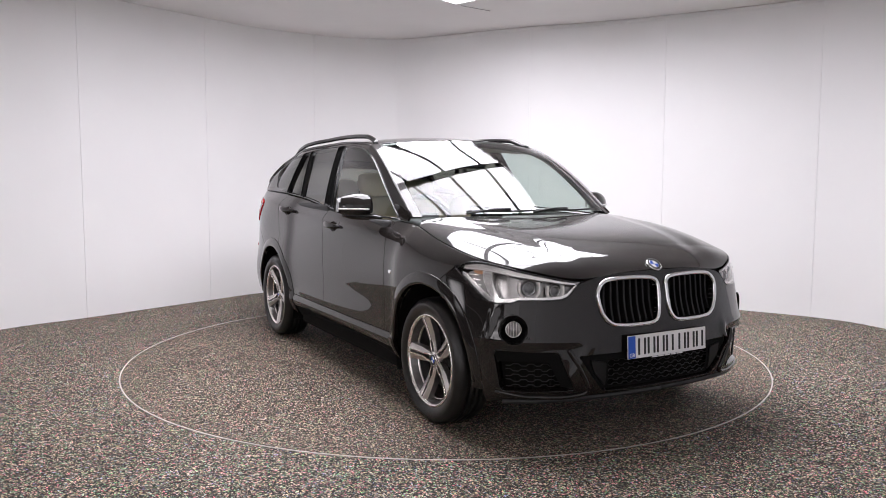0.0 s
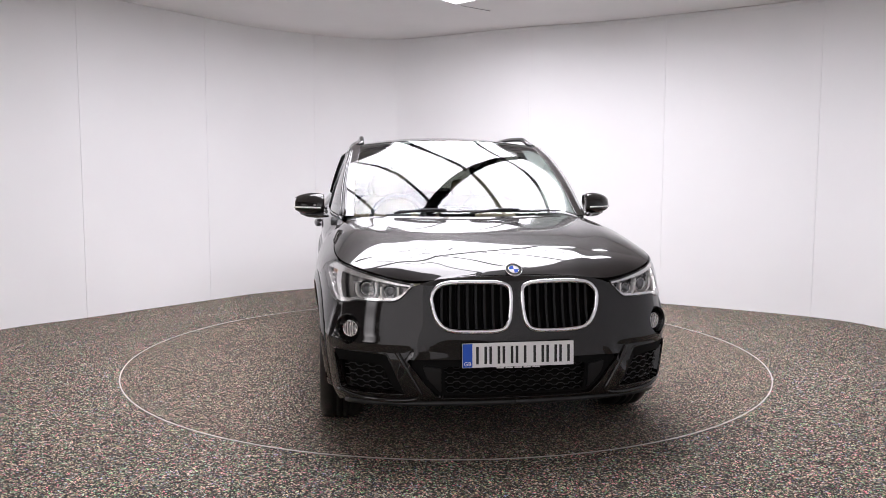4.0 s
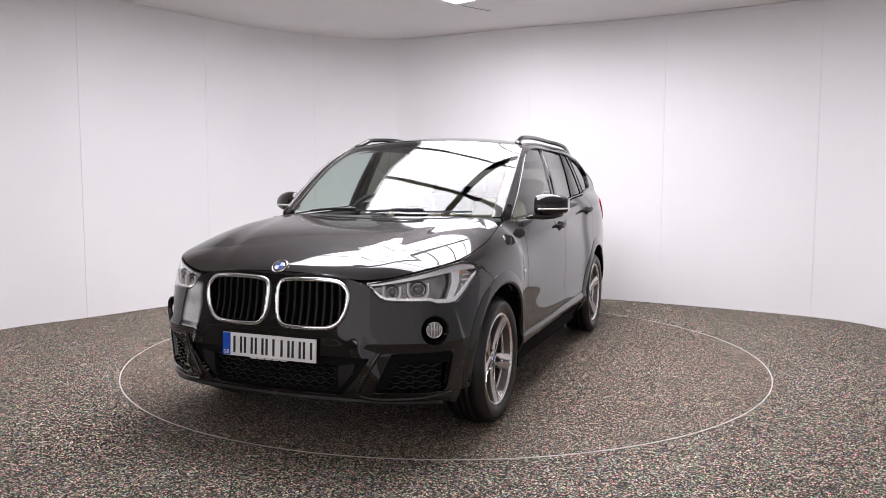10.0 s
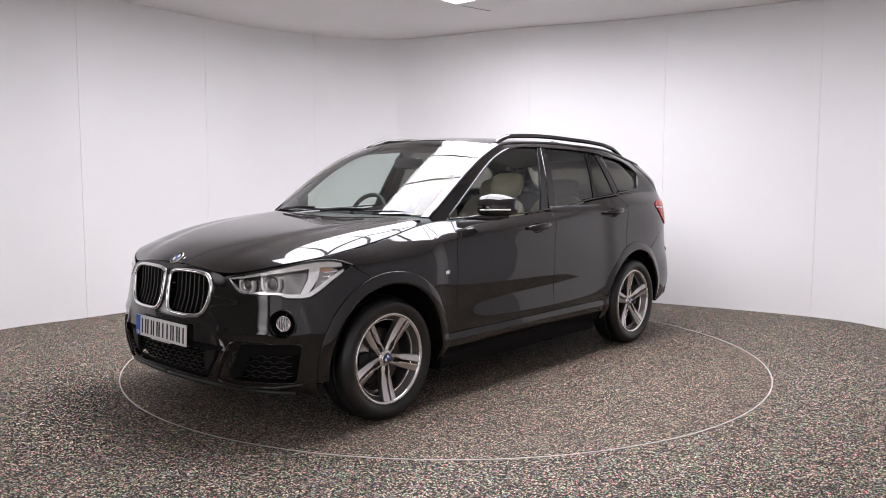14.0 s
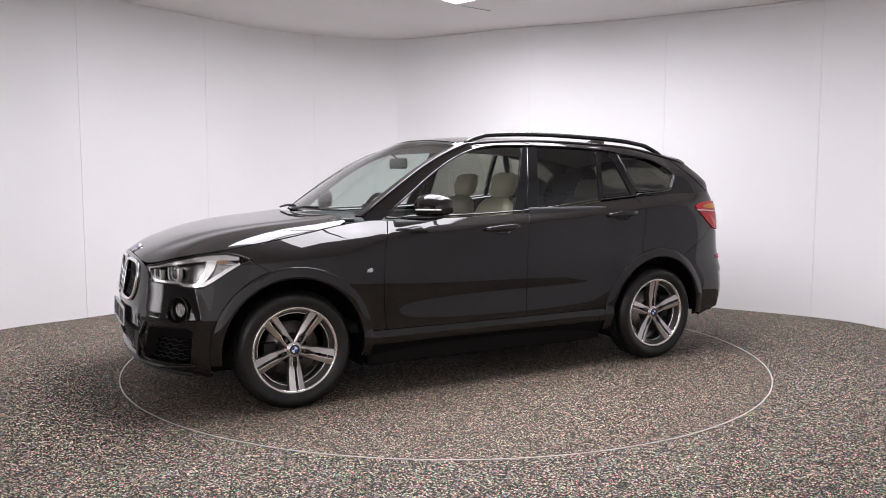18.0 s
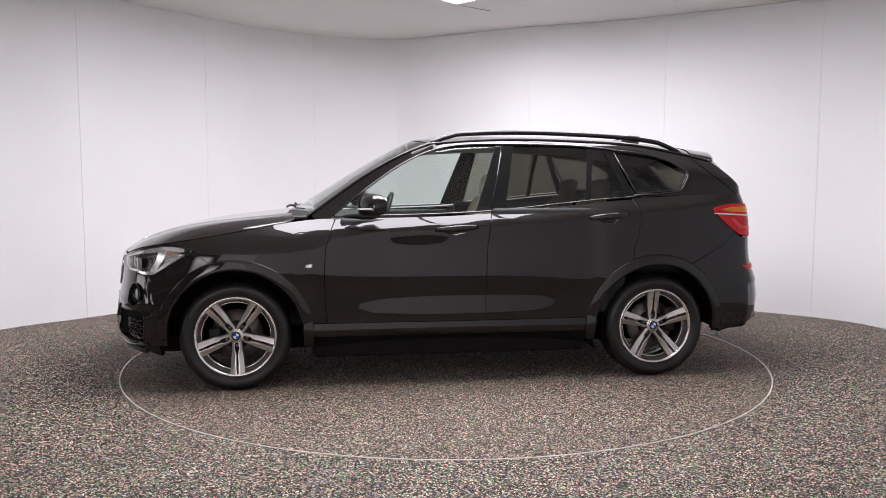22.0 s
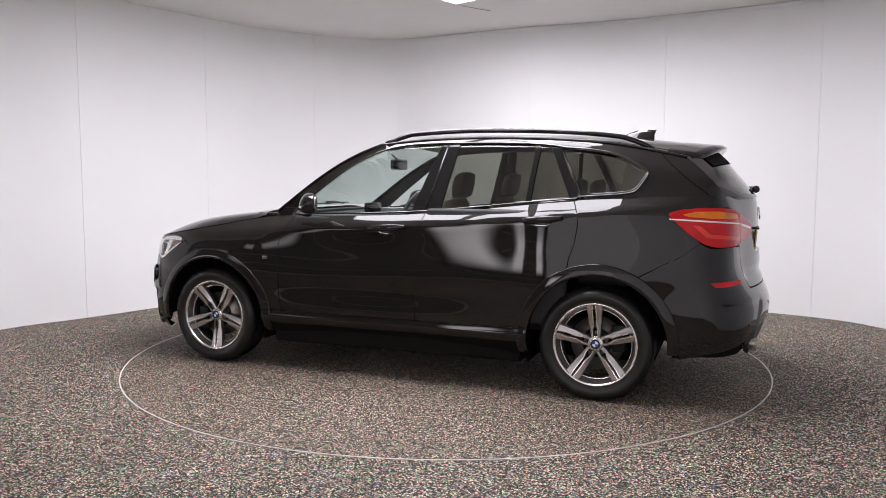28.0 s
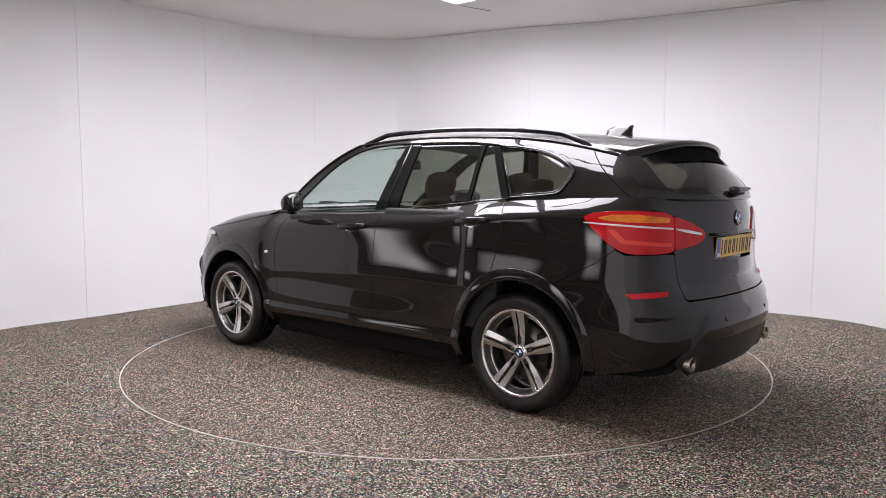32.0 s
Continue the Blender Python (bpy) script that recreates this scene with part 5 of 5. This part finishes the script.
def build_wheels():
    """One wheel, then three more that share its meshes."""
    half = 0.112
    tyre = spun([(RIM_R - 0.006, -half + 0.03), (RIM_R + 0.004, -half + 0.016), (RIM_R + 0.03, -half + 0.002), (RIM_R + 0.055, -half), (TYRE_R - 0.018, -half + 0.012), (TYRE_R - 0.004, -half + 0.028),
                 (TYRE_R, -half + 0.045), (TYRE_R, -0.040), (TYRE_R - 0.007, -0.037), (TYRE_R - 0.007, -0.031), (TYRE_R, -0.028), (TYRE_R + 0.001, -0.006), (TYRE_R - 0.007, -0.004), (TYRE_R - 0.007, 0.004), (TYRE_R + 0.001, 0.006),
                 (TYRE_R, 0.028), (TYRE_R - 0.007, 0.031), (TYRE_R - 0.007, 0.037), (TYRE_R, 0.040), (TYRE_R, half - 0.045), (TYRE_R - 0.004, half - 0.028), (TYRE_R - 0.018, half - 0.012),
                 (RIM_R + 0.057, half), (RIM_R + 0.055, half + 0.001), (RIM_R + 0.03, half - 0.002), (RIM_R + 0.004, half - 0.014), (RIM_R - 0.006, half - 0.03)], 72)
    barrel = spun([(RIM_R - 0.004, -half + 0.02), (RIM_R - 0.02, -half + 0.03), (RIM_R - 0.035, -0.02), (RIM_R - 0.03, 0.05), (RIM_R - 0.018, half - 0.035), (RIM_R - 0.014, half - 0.022)], 72)
    lip = spun([(RIM_R - 0.016, half - 0.034), (RIM_R - 0.013, half - 0.016), (RIM_R - 0.004, half - 0.010), (RIM_R + 0.003, half - 0.013), (RIM_R + 0.003, half - 0.026)], 72)
    seat_ring = spun([(0.2130, half - 0.062), (0.2085, half - 0.052), (0.2040, half - 0.054), (0.2030, half - 0.066)], 72)
    disc = spun([(0.155, -0.01), (0.155, 0.012), (0.085, 0.012), (0.08, 0.03), (0.0, 0.03)], 48)

    # one arm of a pair: a machined ridge along the groove, a broad facet that falls away from it, painted flanks
    def arm(side):
        verts, faces = [], []
        rows = 25
        groove = Spline([0.040, 0.058, 0.074, 0.090, 0.104, 0.130, 0.236], [0.0085, 0.0118, 0.0128, 0.0108, 0.0062, 0.0050, 0.0050])
        outer = Spline([0.040, 0.060, 0.085, 0.100, 0.115, 0.160, 0.200, 0.236], [0.0270, 0.0300, 0.0310, 0.0325, 0.0355, 0.0395, 0.0430, 0.0460])
        high = spline(0.040, 0.067, 0.10, 0.070, 0.17, 0.081, 0.236, half - 0.013)
        for i in range(rows):
            r = 0.040 + 0.196 * i / (rows - 1)
            g, o, h = float(groove(r)), float(outer(r)), float(high(r))
            w = o - g
            for across, dh in ((g + 0.001, -0.034), (g, -0.003), (g + 0.0012, 0.0), (g + 0.0062, 0.0), (g + 0.45 * w, -0.0030), (o - 0.0012, -0.0098), (o, -0.013), (o + 0.002, -0.040)):
                verts.append((side * across, h + dh, r))
        k = 8
        for i in range(rows - 1):
            for q in range(k - 1):
                f = (i * k + q, i * k + q + 1, (i + 1) * k + q + 1, (i + 1) * k + q)
                faces.append(f if side > 0 else f[::-1])
        ends = [tuple(range(k)), tuple((rows - 1) * k + q for q in range(k))]
        faces += [e[::-side] for e in ends]
        me = raw(verts, faces)
        me.materials.append(ALLOY)
        me.materials.append(ALLOY_GREY)
        me.materials.append(ALLOY_FACET)
        for p in me.polygons:
            across = p.index % (k - 1) if p.index < (rows - 1) * (k - 1) else 0
            p.material_index = 0 if across in (1, 2) else 2 if across in (3, 4) else 1
        return me

    arms = {1: arm(1), -1: arm(-1)}
    hub = spun([(0.047, 0.030), (0.046, 0.060), (0.041, 0.066), (0.0, 0.068)], 40)
    plate_back = spun([(0.088, 0.010), (0.084, 0.030), (0.0, 0.034)], 40)
    bolt = spun([(0.0105, 0.040), (0.0105, 0.052), (0.0085, 0.055), (0.006, 0.055), (0.005, 0.049), (0.0, 0.049)], 12)
    caliper = bmesh.new()
    box(caliper, (-0.13, 0.01, 0.03), (0.075, 0.06, 0.16), bevel=0.012)
    cal = bpy.data.meshes.new("caliper")
    caliper.to_mesh(cal)
    caliper.free()
    for sx in (1, -1):
        for s in (1, -1):
            wheel = linked("wheel", barrel.copy(), ALLOY_GREY, car, "five twin-spoke alloy wheel with a black tyre")
            spin = {(1, 1): 182, (1, -1): 15, (-1, 1): 2, (-1, -1): 40}[(sx, s)]
            wheel.matrix_local = Matrix.Translation((sx * AXLE, s * 0.782, WHEEL_Z)) @ (Matrix() if s > 0 else pose(0, 0, 0, 0, 0, 180)) @ pose(0, 0, 0, 0, spin, 0)
            linked("tyre", tyre, RUBBER, wheel)
            linked("rim", lip, ALLOY, wheel)
            linked("inner_rim", seat_ring, ALLOY, wheel)
            linked("brake_disc", disc, DISC_METAL, wheel)
            linked("hub", hub, ALLOY, wheel)
            linked("hub_back", plate_back, BAR_BLACK, wheel)
            linked("brake_caliper", cal, BAR_BLACK, wheel)
            for q in range(5):
                for side in (1, -1):
                    a = linked("spoke", arms[side], ALLOY, wheel, smooth=False)
                    a.matrix_local = pose(0, 0, 0, 0, q * 72, 0)
                b = linked("wheel_bolt", bolt, ALLOY_GREY, wheel)
                b.matrix_local = pose(0, 0, 0, 0, q * 72, 0) @ pose(0, 0.0, 0.064)
            cap = pose(0, 0.0685, 0, -90, 0, 0)
            c = linked("wheel_cap", spun([(0.033, 0.0), (0.033, 0.003), (0.028, 0.005)], 24, "z"), CHROME, wheel)
            c.matrix_local = cap
            linked("cap_face", spun([(0.0285, 0.0046), (0.018, 0.0048)], 24, "z"), BLACK_INK, c)
            for q in range(4):
                verts = [(0, 0, 0.005)] + [(0.018 * math.cos(radians(q * 90 + a)), 0.018 * math.sin(radians(q * 90 + a)), 0.005) for a in range(0, 91, 15)]
                linked("cap_quarter", raw(verts, [tuple(range(8))]), BLUE if q % 2 else WHITE_PLATE, c)
            # liner of the wheel well
            prof = [(0.425, -0.26), (0.425, 0.085)]
            me = spun(prof, 32, "y", math.pi * 1.12)
            li = linked("wheel_liner", me, GAP, car)
            li.matrix_local = Matrix.Translation((sx * AXLE, s * 0.782, WHEEL_Z)) @ (Matrix() if s > 0 else pose(0, 0, 0, 0, 0, 180)) @ pose(0, 0, 0, 0, 19 if sx * s < 0 else 2.6, 0)
            me = spun([(0.425, -0.26), (0.0, -0.26)], 32, "y", math.pi * 1.12)
            li2 = linked("liner_back", me, GAP, li)


def build_interior():
    def slab(rows, name, parent):
        """A cushion from cross-sections (centre x, z, half thickness, half width), rounded, laid along the rows."""
        verts, faces, k = [], [], 16
        for cx, cy, cz, hx, hy, lean in rows:
            for q in range(k):
                a = 2 * math.pi * q / k
                dx, dy = math.copysign(abs(math.cos(a)) ** 0.55, math.cos(a)) * hx, math.copysign(abs(math.sin(a)) ** 0.55, math.sin(a)) * hy
                # the sides stand forward of the middle
                dx += 0.035 * (abs(dy) / max(hy, 0.01)) ** 3 * (1 if name != "headrest" else 0)
                verts.append((cx + dx * math.cos(lean), cy + dy, cz + dx * math.sin(lean)))
        for i in range(len(rows) - 1):
            for q in range(k):
                faces.append((i * k + q, i * k + (q + 1) % k, (i + 1) * k + (q + 1) % k, (i + 1) * k + q))
        faces += [tuple(range(k))[::-1], tuple((len(rows) - 1) * k + q for q in range(k))]
        return linked(name, raw(verts, faces), LEATHER, parent, "cream leather seat" if name == "seat" else "")

    def seat(x, y, back_h, wide):
        h = wide / 2
        base = slab([(x + 0.30, y, 0.52, 0.02, h * 0.86, 1.4), (x + 0.27, y, 0.55, 0.07, h * 0.95, 1.45), (x + 0.1, y, 0.56, 0.085, h, 1.5), (x - 0.14, y, 0.54, 0.085, h, 1.5), (x - 0.26, y, 0.52, 0.06, h * 0.9, 1.5)], "seat", car)
        slab([(x - 0.18, y, 0.52, 0.05, h * 0.82, -0.2), (x - 0.20, y, 0.60, 0.075, h * 0.95, -0.2), (x - 0.25, y, 0.80, 0.075, h, -0.2), (x - 0.30, y, 1.00, 0.068, h * 0.92, -0.2),
              (x - 0.335, y, 1.11, 0.055, h * 0.72, -0.2), (x - 0.345, y, 1.155, 0.03, h * 0.52, -0.2)], "backrest", base)
        slab([(x - 0.362, y, back_h - 0.085, 0.025, 0.085, -0.12), (x - 0.364, y, back_h - 0.07, 0.045, 0.115, -0.12), (x - 0.374, y, back_h, 0.052, 0.135, -0.12), (x - 0.388, y, back_h + 0.065, 0.045, 0.120, -0.12), (x - 0.392, y, back_h + 0.085, 0.02, 0.08, -0.12)], "headrest", base)
        for q in (-0.06, 0.06):
            linked("headrest_post", tube([(x - 0.34, y + q, 1.10), (x - 0.37, y + q, back_h - 0.05)], 0.006, 6), CHROME, base)
    for x, y in ((0.03, 0.37), (-0.09, -0.37)):
        seat(x, y, 1.245, 0.50)
    for y in (0.36, -0.36):
        seat(-0.74, y, 1.20, 0.60)
    bm = bmesh.new()
    box(bm, (0.66, 0, 0.90), (0.42, 1.46, 0.28), bevel=0.06)
    part("dashboard", bm, TRIM_DARK, car, "dark dashboard")
    bm = bmesh.new()
    box(bm, (0.52, 0, 1.06), (0.03, 0.24, 0.10), bevel=0.008)
    part("dash_screen", bm, GLOSS_BLACK, car)
    bm = bmesh.new()
    box(bm, (-0.1, 0, 0.40), (2.4, 1.50, 0.06))
    part("cabin_floor", bm, TRIM_DARK, car)
    bm = bmesh.new()
    box(bm, (-1.55, 0, 0.80), (0.75, 1.30, 0.30), bevel=0.03)
    part("boot_cover", bm, TRIM_DARK, car)
    # steering wheel on the right
    ring = [(0.0, 0.185 * math.cos(a), 0.185 * math.sin(a)) for a in np.linspace(0, 2 * math.pi, 36, endpoint=False)]
    m = Matrix.Translation((0.36, -0.37, 1.00)) @ pose(0, 0, 0, 0, -22, 0)
    wheel = linked("steering_wheel", tube(ring, 0.016, 10, closed=True), TRIM_DARK, car, "black steering wheel")
    wheel.matrix_local = m
    bm = bmesh.new()
    box(bm, (0.02, 0, -0.01), (0.05, 0.17, 0.13), bevel=0.02)
    box(bm, (0.02, 0, -0.01), (0.02, 0.36, 0.03), bevel=0.006)
    box(bm, (0.02, 0, -0.10), (0.02, 0.04, 0.16), bevel=0.006)
    part("wheel_boss", bm, TRIM_DARK, wheel)
    # inner mirror
    bm = bmesh.new()
    box(bm, (0.30, 0, 1.395), (0.035, 0.25, 0.078), bevel=0.016)
    part("inner_mirror", bm, GLOSS_BLACK, car)
    linked("mirror_stem", tube([(0.30, 0, 1.42), (0.36, 0, 1.47)], 0.008, 6), GLOSS_BLACK, car)
    # door linings
    for s in (1, -1):
        for x0, x1 in ((0.70, -0.20), (-0.26, -1.15)):
            bm = bmesh.new()
            z1 = float(belt_z((x0 + x1) / 2)) - 0.02
            box(bm, ((x0 + x1) / 2, s * 0.79, (z1 + 0.42) / 2), (abs(x1 - x0), 0.07, z1 - 0.42), bevel=0.02)
            part("door_lining", bm, TRIM_DARK, car)


fronts, rears = build_body()
build_handles(fronts, rears)
build_windows()
build_nose()
build_tail()
build_mirrors()
build_wheels()
build_interior()


# ---- the room ----
RADIUS, HUB_AT = 2.262, (0.0114, 0.0429)
WALL_LINE = [(-4.42, -0.7), (-3.82, 0.76), (-3.31, 1.40), (-2.49, 2.48), (-2.09, 2.98), (-1.51, 3.40), (-1.10, 3.60), (-0.58, 3.69), (-0.17, 3.52), (0.41, 3.20), (0.93, 2.92),
             (1.60, 2.66), (2.25, 2.33), (3.46, 1.54), (3.86, 0.90), (4.05, -0.1), (0.9, -6.5), (-1.2, -6.5)]


def build_room():
    ground_ring()
    # back wall, one rounded sheet of boards with pressed joints
    wall = tagged(new("wall_back"), "plain white painted panel wall", "wall", kind="structure")
    line = [Vector((x, y, 0)) for x, y in WALL_LINE]
    inner = [Vector((*p, 0)) for p in smooth_loop(WALL_LINE[:16], 5, False)] + line[16:]
    joints = [i * 5 for i in (1, 2, 3, 5, 7, 10, 12, 13, 14)]
    starts = [0] + joints + [75]
    for a, b in zip(starts, starts[1:]):
        board(wall, inner[a:b + 1])
    board(wall, [inner[75], inner[76], inner[77]])
    board(wall, [inner[77], inner[0]])
    for i in joints:
        p, d = inner[i], (inner[i + 1] - inner[i - 1]).normalized()
        inw = Vector((d.y, -d.x, 0))
        bm = bmesh.new()
        q = p + inw * 0.002
        box(bm, (q.x, q.y, CEIL / 2), (0.006, 0.016, CEIL - 0.004), pose(0, 0, 0, 0, 0, math.degrees(math.atan2(inw.y, inw.x))), bevel=0.0015)
        part("joint_strip", bm, WALL, wall, smooth=False)
    # cornice strip along the top
    for a, b in zip(inner[36:70:2], inner[38:72:2]):
        d = b - a
        bm = bmesh.new()
        mid = (a + b) / 2
        nn = Vector((d.y, -d.x, 0)).normalized()
        box(bm, (mid.x + nn.x * 0.006, mid.y + nn.y * 0.006, CEIL - 0.02), (d.length, 0.012, 0.03), pose(0, 0, 0, 0, 0, math.degrees(math.atan2(d.y, d.x))), bevel=0.002)
        part("cornice", bm, WALL, wall, smooth=False)
    ceiling()
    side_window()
    # added fill light around the camera, no source of the room
    partition("fill_partition_1", Vector((4.05, -0.1, 0)), Vector((0.9, -6.5, 0)), 0.002, 6, 1.188, FILL_RIGHT)
    partition("fill_partition_3", Vector((0.9, -6.5, 0)), Vector((-1.2, -6.5, 0)), 0.0, 1, 2.1, FILL_BACK)
    partition("fill_partition_2", Vector((-1.2, -6.5, 0)), Vector((-4.42, -0.7, 0)), 0.002, 2, 0.95, FILL_SIDE)


def board(parent, run):
    """A wall board 12 cm thick along a line, with smooth faces."""
    verts, faces = [], []
    n = len(run)
    for i, p in enumerate(run):
        d = (run[min(i + 1, n - 1)] - run[max(i - 1, 0)]).normalized()
        o = p + Vector((-d.y, d.x, 0)) * 0.12
        verts += [(p.x, p.y, 0), (p.x, p.y, CEIL), (o.x, o.y, CEIL), (o.x, o.y, 0)]
    for i in range(n - 1):
        for q in range(4):
            faces.append((i * 4 + q, i * 4 + (q + 1) % 4, i * 4 + 4 + (q + 1) % 4, i * 4 + 4 + q))
    faces += [(0, 1, 2, 3), tuple((n - 1) * 4 + q for q in (3, 2, 1, 0))]
    me = raw(verts, faces)
    ob = linked("wall_panel", me, WALL, parent)
    me.set_sharp_from_angle(angle=radians(40))
    return ob


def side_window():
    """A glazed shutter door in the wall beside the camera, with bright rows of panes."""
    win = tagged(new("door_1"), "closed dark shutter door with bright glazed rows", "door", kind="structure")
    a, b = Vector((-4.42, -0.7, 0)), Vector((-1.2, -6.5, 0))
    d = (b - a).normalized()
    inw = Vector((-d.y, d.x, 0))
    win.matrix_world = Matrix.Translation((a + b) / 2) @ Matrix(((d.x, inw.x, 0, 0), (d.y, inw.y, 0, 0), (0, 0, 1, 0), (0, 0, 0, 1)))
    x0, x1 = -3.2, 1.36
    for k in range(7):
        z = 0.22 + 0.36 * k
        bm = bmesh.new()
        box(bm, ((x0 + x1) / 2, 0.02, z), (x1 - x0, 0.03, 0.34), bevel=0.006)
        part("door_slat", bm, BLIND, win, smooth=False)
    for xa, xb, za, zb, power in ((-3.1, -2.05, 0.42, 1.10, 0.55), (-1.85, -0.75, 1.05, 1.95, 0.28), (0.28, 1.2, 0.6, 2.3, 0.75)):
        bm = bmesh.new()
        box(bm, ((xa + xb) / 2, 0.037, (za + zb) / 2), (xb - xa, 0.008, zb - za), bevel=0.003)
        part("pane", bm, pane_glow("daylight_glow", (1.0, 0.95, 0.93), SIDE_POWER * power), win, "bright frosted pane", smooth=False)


def partition(name, a, b, start, count, wide, sheet):
    """An unseen partition added as fill light before the wall beside the camera: glowing frosted sheets from the floor
    to the ceiling, with slim seams.
    """
    win = tagged(new(name), "unseen floor-to-ceiling partition of pale glowing sheets, added as fill light", "window", kind="structure")
    d = (b - a).normalized()
    inw = Vector((d.y, -d.x, 0))
    win.matrix_world = Matrix.Translation(a) @ Matrix(((d.x, inw.x, 0, 0), (d.y, inw.y, 0, 0), (0, 0, 1, 0), (0, 0, 0, 1)))
    for k in range(count):
        bm = bmesh.new()
        box(bm, (start + wide * (k + 0.5), 0.012, CEIL / 2), (wide - 0.001, 0.012, CEIL - 0.006), bevel=0.0008)
        part("pane", bm, sheet, win, "pale sheet with an added fill glow", smooth=False)


def ground_ring():
    verts, faces = [], []
    n = 160
    for r in (RADIUS + 0.0018, 3.2, 5.0, 12.0):
        for i in range(n):
            a = 2 * math.pi * i / n
            verts.append((HUB_AT[0] + r * math.cos(a), HUB_AT[1] + r * math.sin(a), 0.0))
    for k in range(3):
        for i in range(n):
            j = (i + 1) % n
            faces.append((k * n + i, k * n + j, (k + 1) * n + j, (k + 1) * n + i))
    me = raw(verts, faces)
    ob = linked("floor", me, FLOOR, None, smooth=False)
    tagged(ob, "speckled grey granule floor", "floor", kind="structure")
    me = spun([(RADIUS + 0.0030, -0.02), (RADIUS + 0.0030, 0.0022), (RADIUS - 0.0010, 0.0022), (RADIUS - 0.0010, -0.02)], n, "z")
    edging = linked("floor_edging", me, RING, None, smooth=False)
    edging.location = (*HUB_AT, 0.0)
    tagged(edging, "thin pale metal edging round the turntable", "edging", kind="structure")


disc = tagged(new("turntable"), "round turntable topped with speckled granules and a thin metal rim", "turntable")


def build_disc():
    n = 160
    verts = [(0, 0, 0.0)]
    faces = []
    rings = (0.8, 1.6, RADIUS - 0.005)
    for r in rings:
        verts += [(r * math.cos(2 * math.pi * i / n), r * math.sin(2 * math.pi * i / n), 0.0) for i in range(n)]
    for i in range(n):
        faces.append((0, 1 + i, 1 + (i + 1) % n))
        for k in range(len(rings) - 1):
            a, b = 1 + k * n, 1 + (k + 1) * n
            faces.append((a + i, b + i, b + (i + 1) % n, a + (i + 1) % n))
    linked("disc_top", raw(verts, faces), DISC, disc, smooth=False)
    me = spun([(RADIUS - 0.0055, -0.05), (RADIUS - 0.0055, 0.002), (RADIUS - 0.002, 0.002), (RADIUS - 0.002, -0.05)], n, "z")
    linked("disc_rim", me, RING, disc, smooth=False)


def ceiling():
    """Ceiling sheet with a square opening for the luminous panel."""
    turn = pose(0, 0, 0, 0, 0, BOX_TURN)
    (p0, p1), (q0, q1) = BOX_P, BOX_Q
    corners = [tuple((turn @ Vector((p, q, 0))).xy) for p, q in ((p1, q1), (p0, q1), (p0, q0), (p1, q0))]
    line = [(x * 1.02, y * 1.02 if y > 0 else y) for x, y in WALL_LINE]
    verts, faces = [], []
    for p in pieces(line[::-1], [corners], 0.8):
        i = len(verts)
        verts += [(x, y, CEIL) for x, y in p]
        faces.append(tuple(range(i, i + len(p)))[::-1])
    ob = linked("ceiling", raw(verts, faces), CEILING, None, smooth=False)
    tagged(ob, "plain pale ceiling with a square light opening", "ceiling", kind="structure")
    light = tagged(new("ceiling_light"), "large luminous ceiling panel with dark glazing bars", "light")
    light.matrix_world = turn
    me = raw([(p0, q0, CEIL + 0.05), (p1, q0, CEIL + 0.05), (p1, q1, CEIL + 0.05), (p0, q1, CEIL + 0.05)], [(0, 3, 2, 1)])
    linked("diffuser", me, glow("diffuser_glow", (1.0, 0.97, 0.985), LAMP_POWER), light, "glowing white diffuser", smooth=False)
    pm, qm, lp, lq = (p0 + p1) / 2, (q0 + q1) / 2, p1 - p0, q1 - q0
    for at, size in (((p0 - 0.01, qm), (0.02, lq + 0.04)), ((p1 + 0.01, qm), (0.02, lq + 0.04)), ((pm, q0 - 0.01), (lp, 0.02)), ((pm, q1 + 0.01), (lp, 0.02))):
        bm = bmesh.new()
        box(bm, (*at, CEIL + 0.024), (*size, 0.056))
        part("light_frame", bm, WALL, light, smooth=False)
    for p in (1.12, 0.46, -0.20, -0.86):
        bm = bmesh.new()
        box(bm, (p, qm, CEIL + 0.030), (0.036, lq, 0.02))
        part("glazing_bar", bm, SATIN_BLACK, light, smooth=False)
    bm = bmesh.new()
    box(bm, (pm, -0.12, CEIL + 0.03), (lp, 0.10, 0.022))
    part("cross_bar", bm, SATIN_BLACK, light, smooth=False)


build_room()
wire = linked("ceiling_wire", tube([(0.16, 1.89, CEIL - 0.004), (0.31, 2.01, CEIL - 0.005), (0.45, 2.12, CEIL - 0.004)], 0.0035, 6), LAMP_GREY, None)
tagged(wire, "short thin grey wire lying along the pale ceiling", "wire")
build_disc()


def motions():
    rows, turns = [], []
    for k in range(33):
        t = float(k)
        a = -60.41 - 5.17532 * t + 0.005345 * t * t
        m = pose(0, 0, 0, 0, 0, a)
        rows.append((t, m @ Matrix.Translation((0.067, -0.009, 0.0))))
        turns.append((t, Matrix.Translation((*HUB_AT, 0.0)) @ m))
    walk(car, rows)
    walk(disc, turns)


motions()
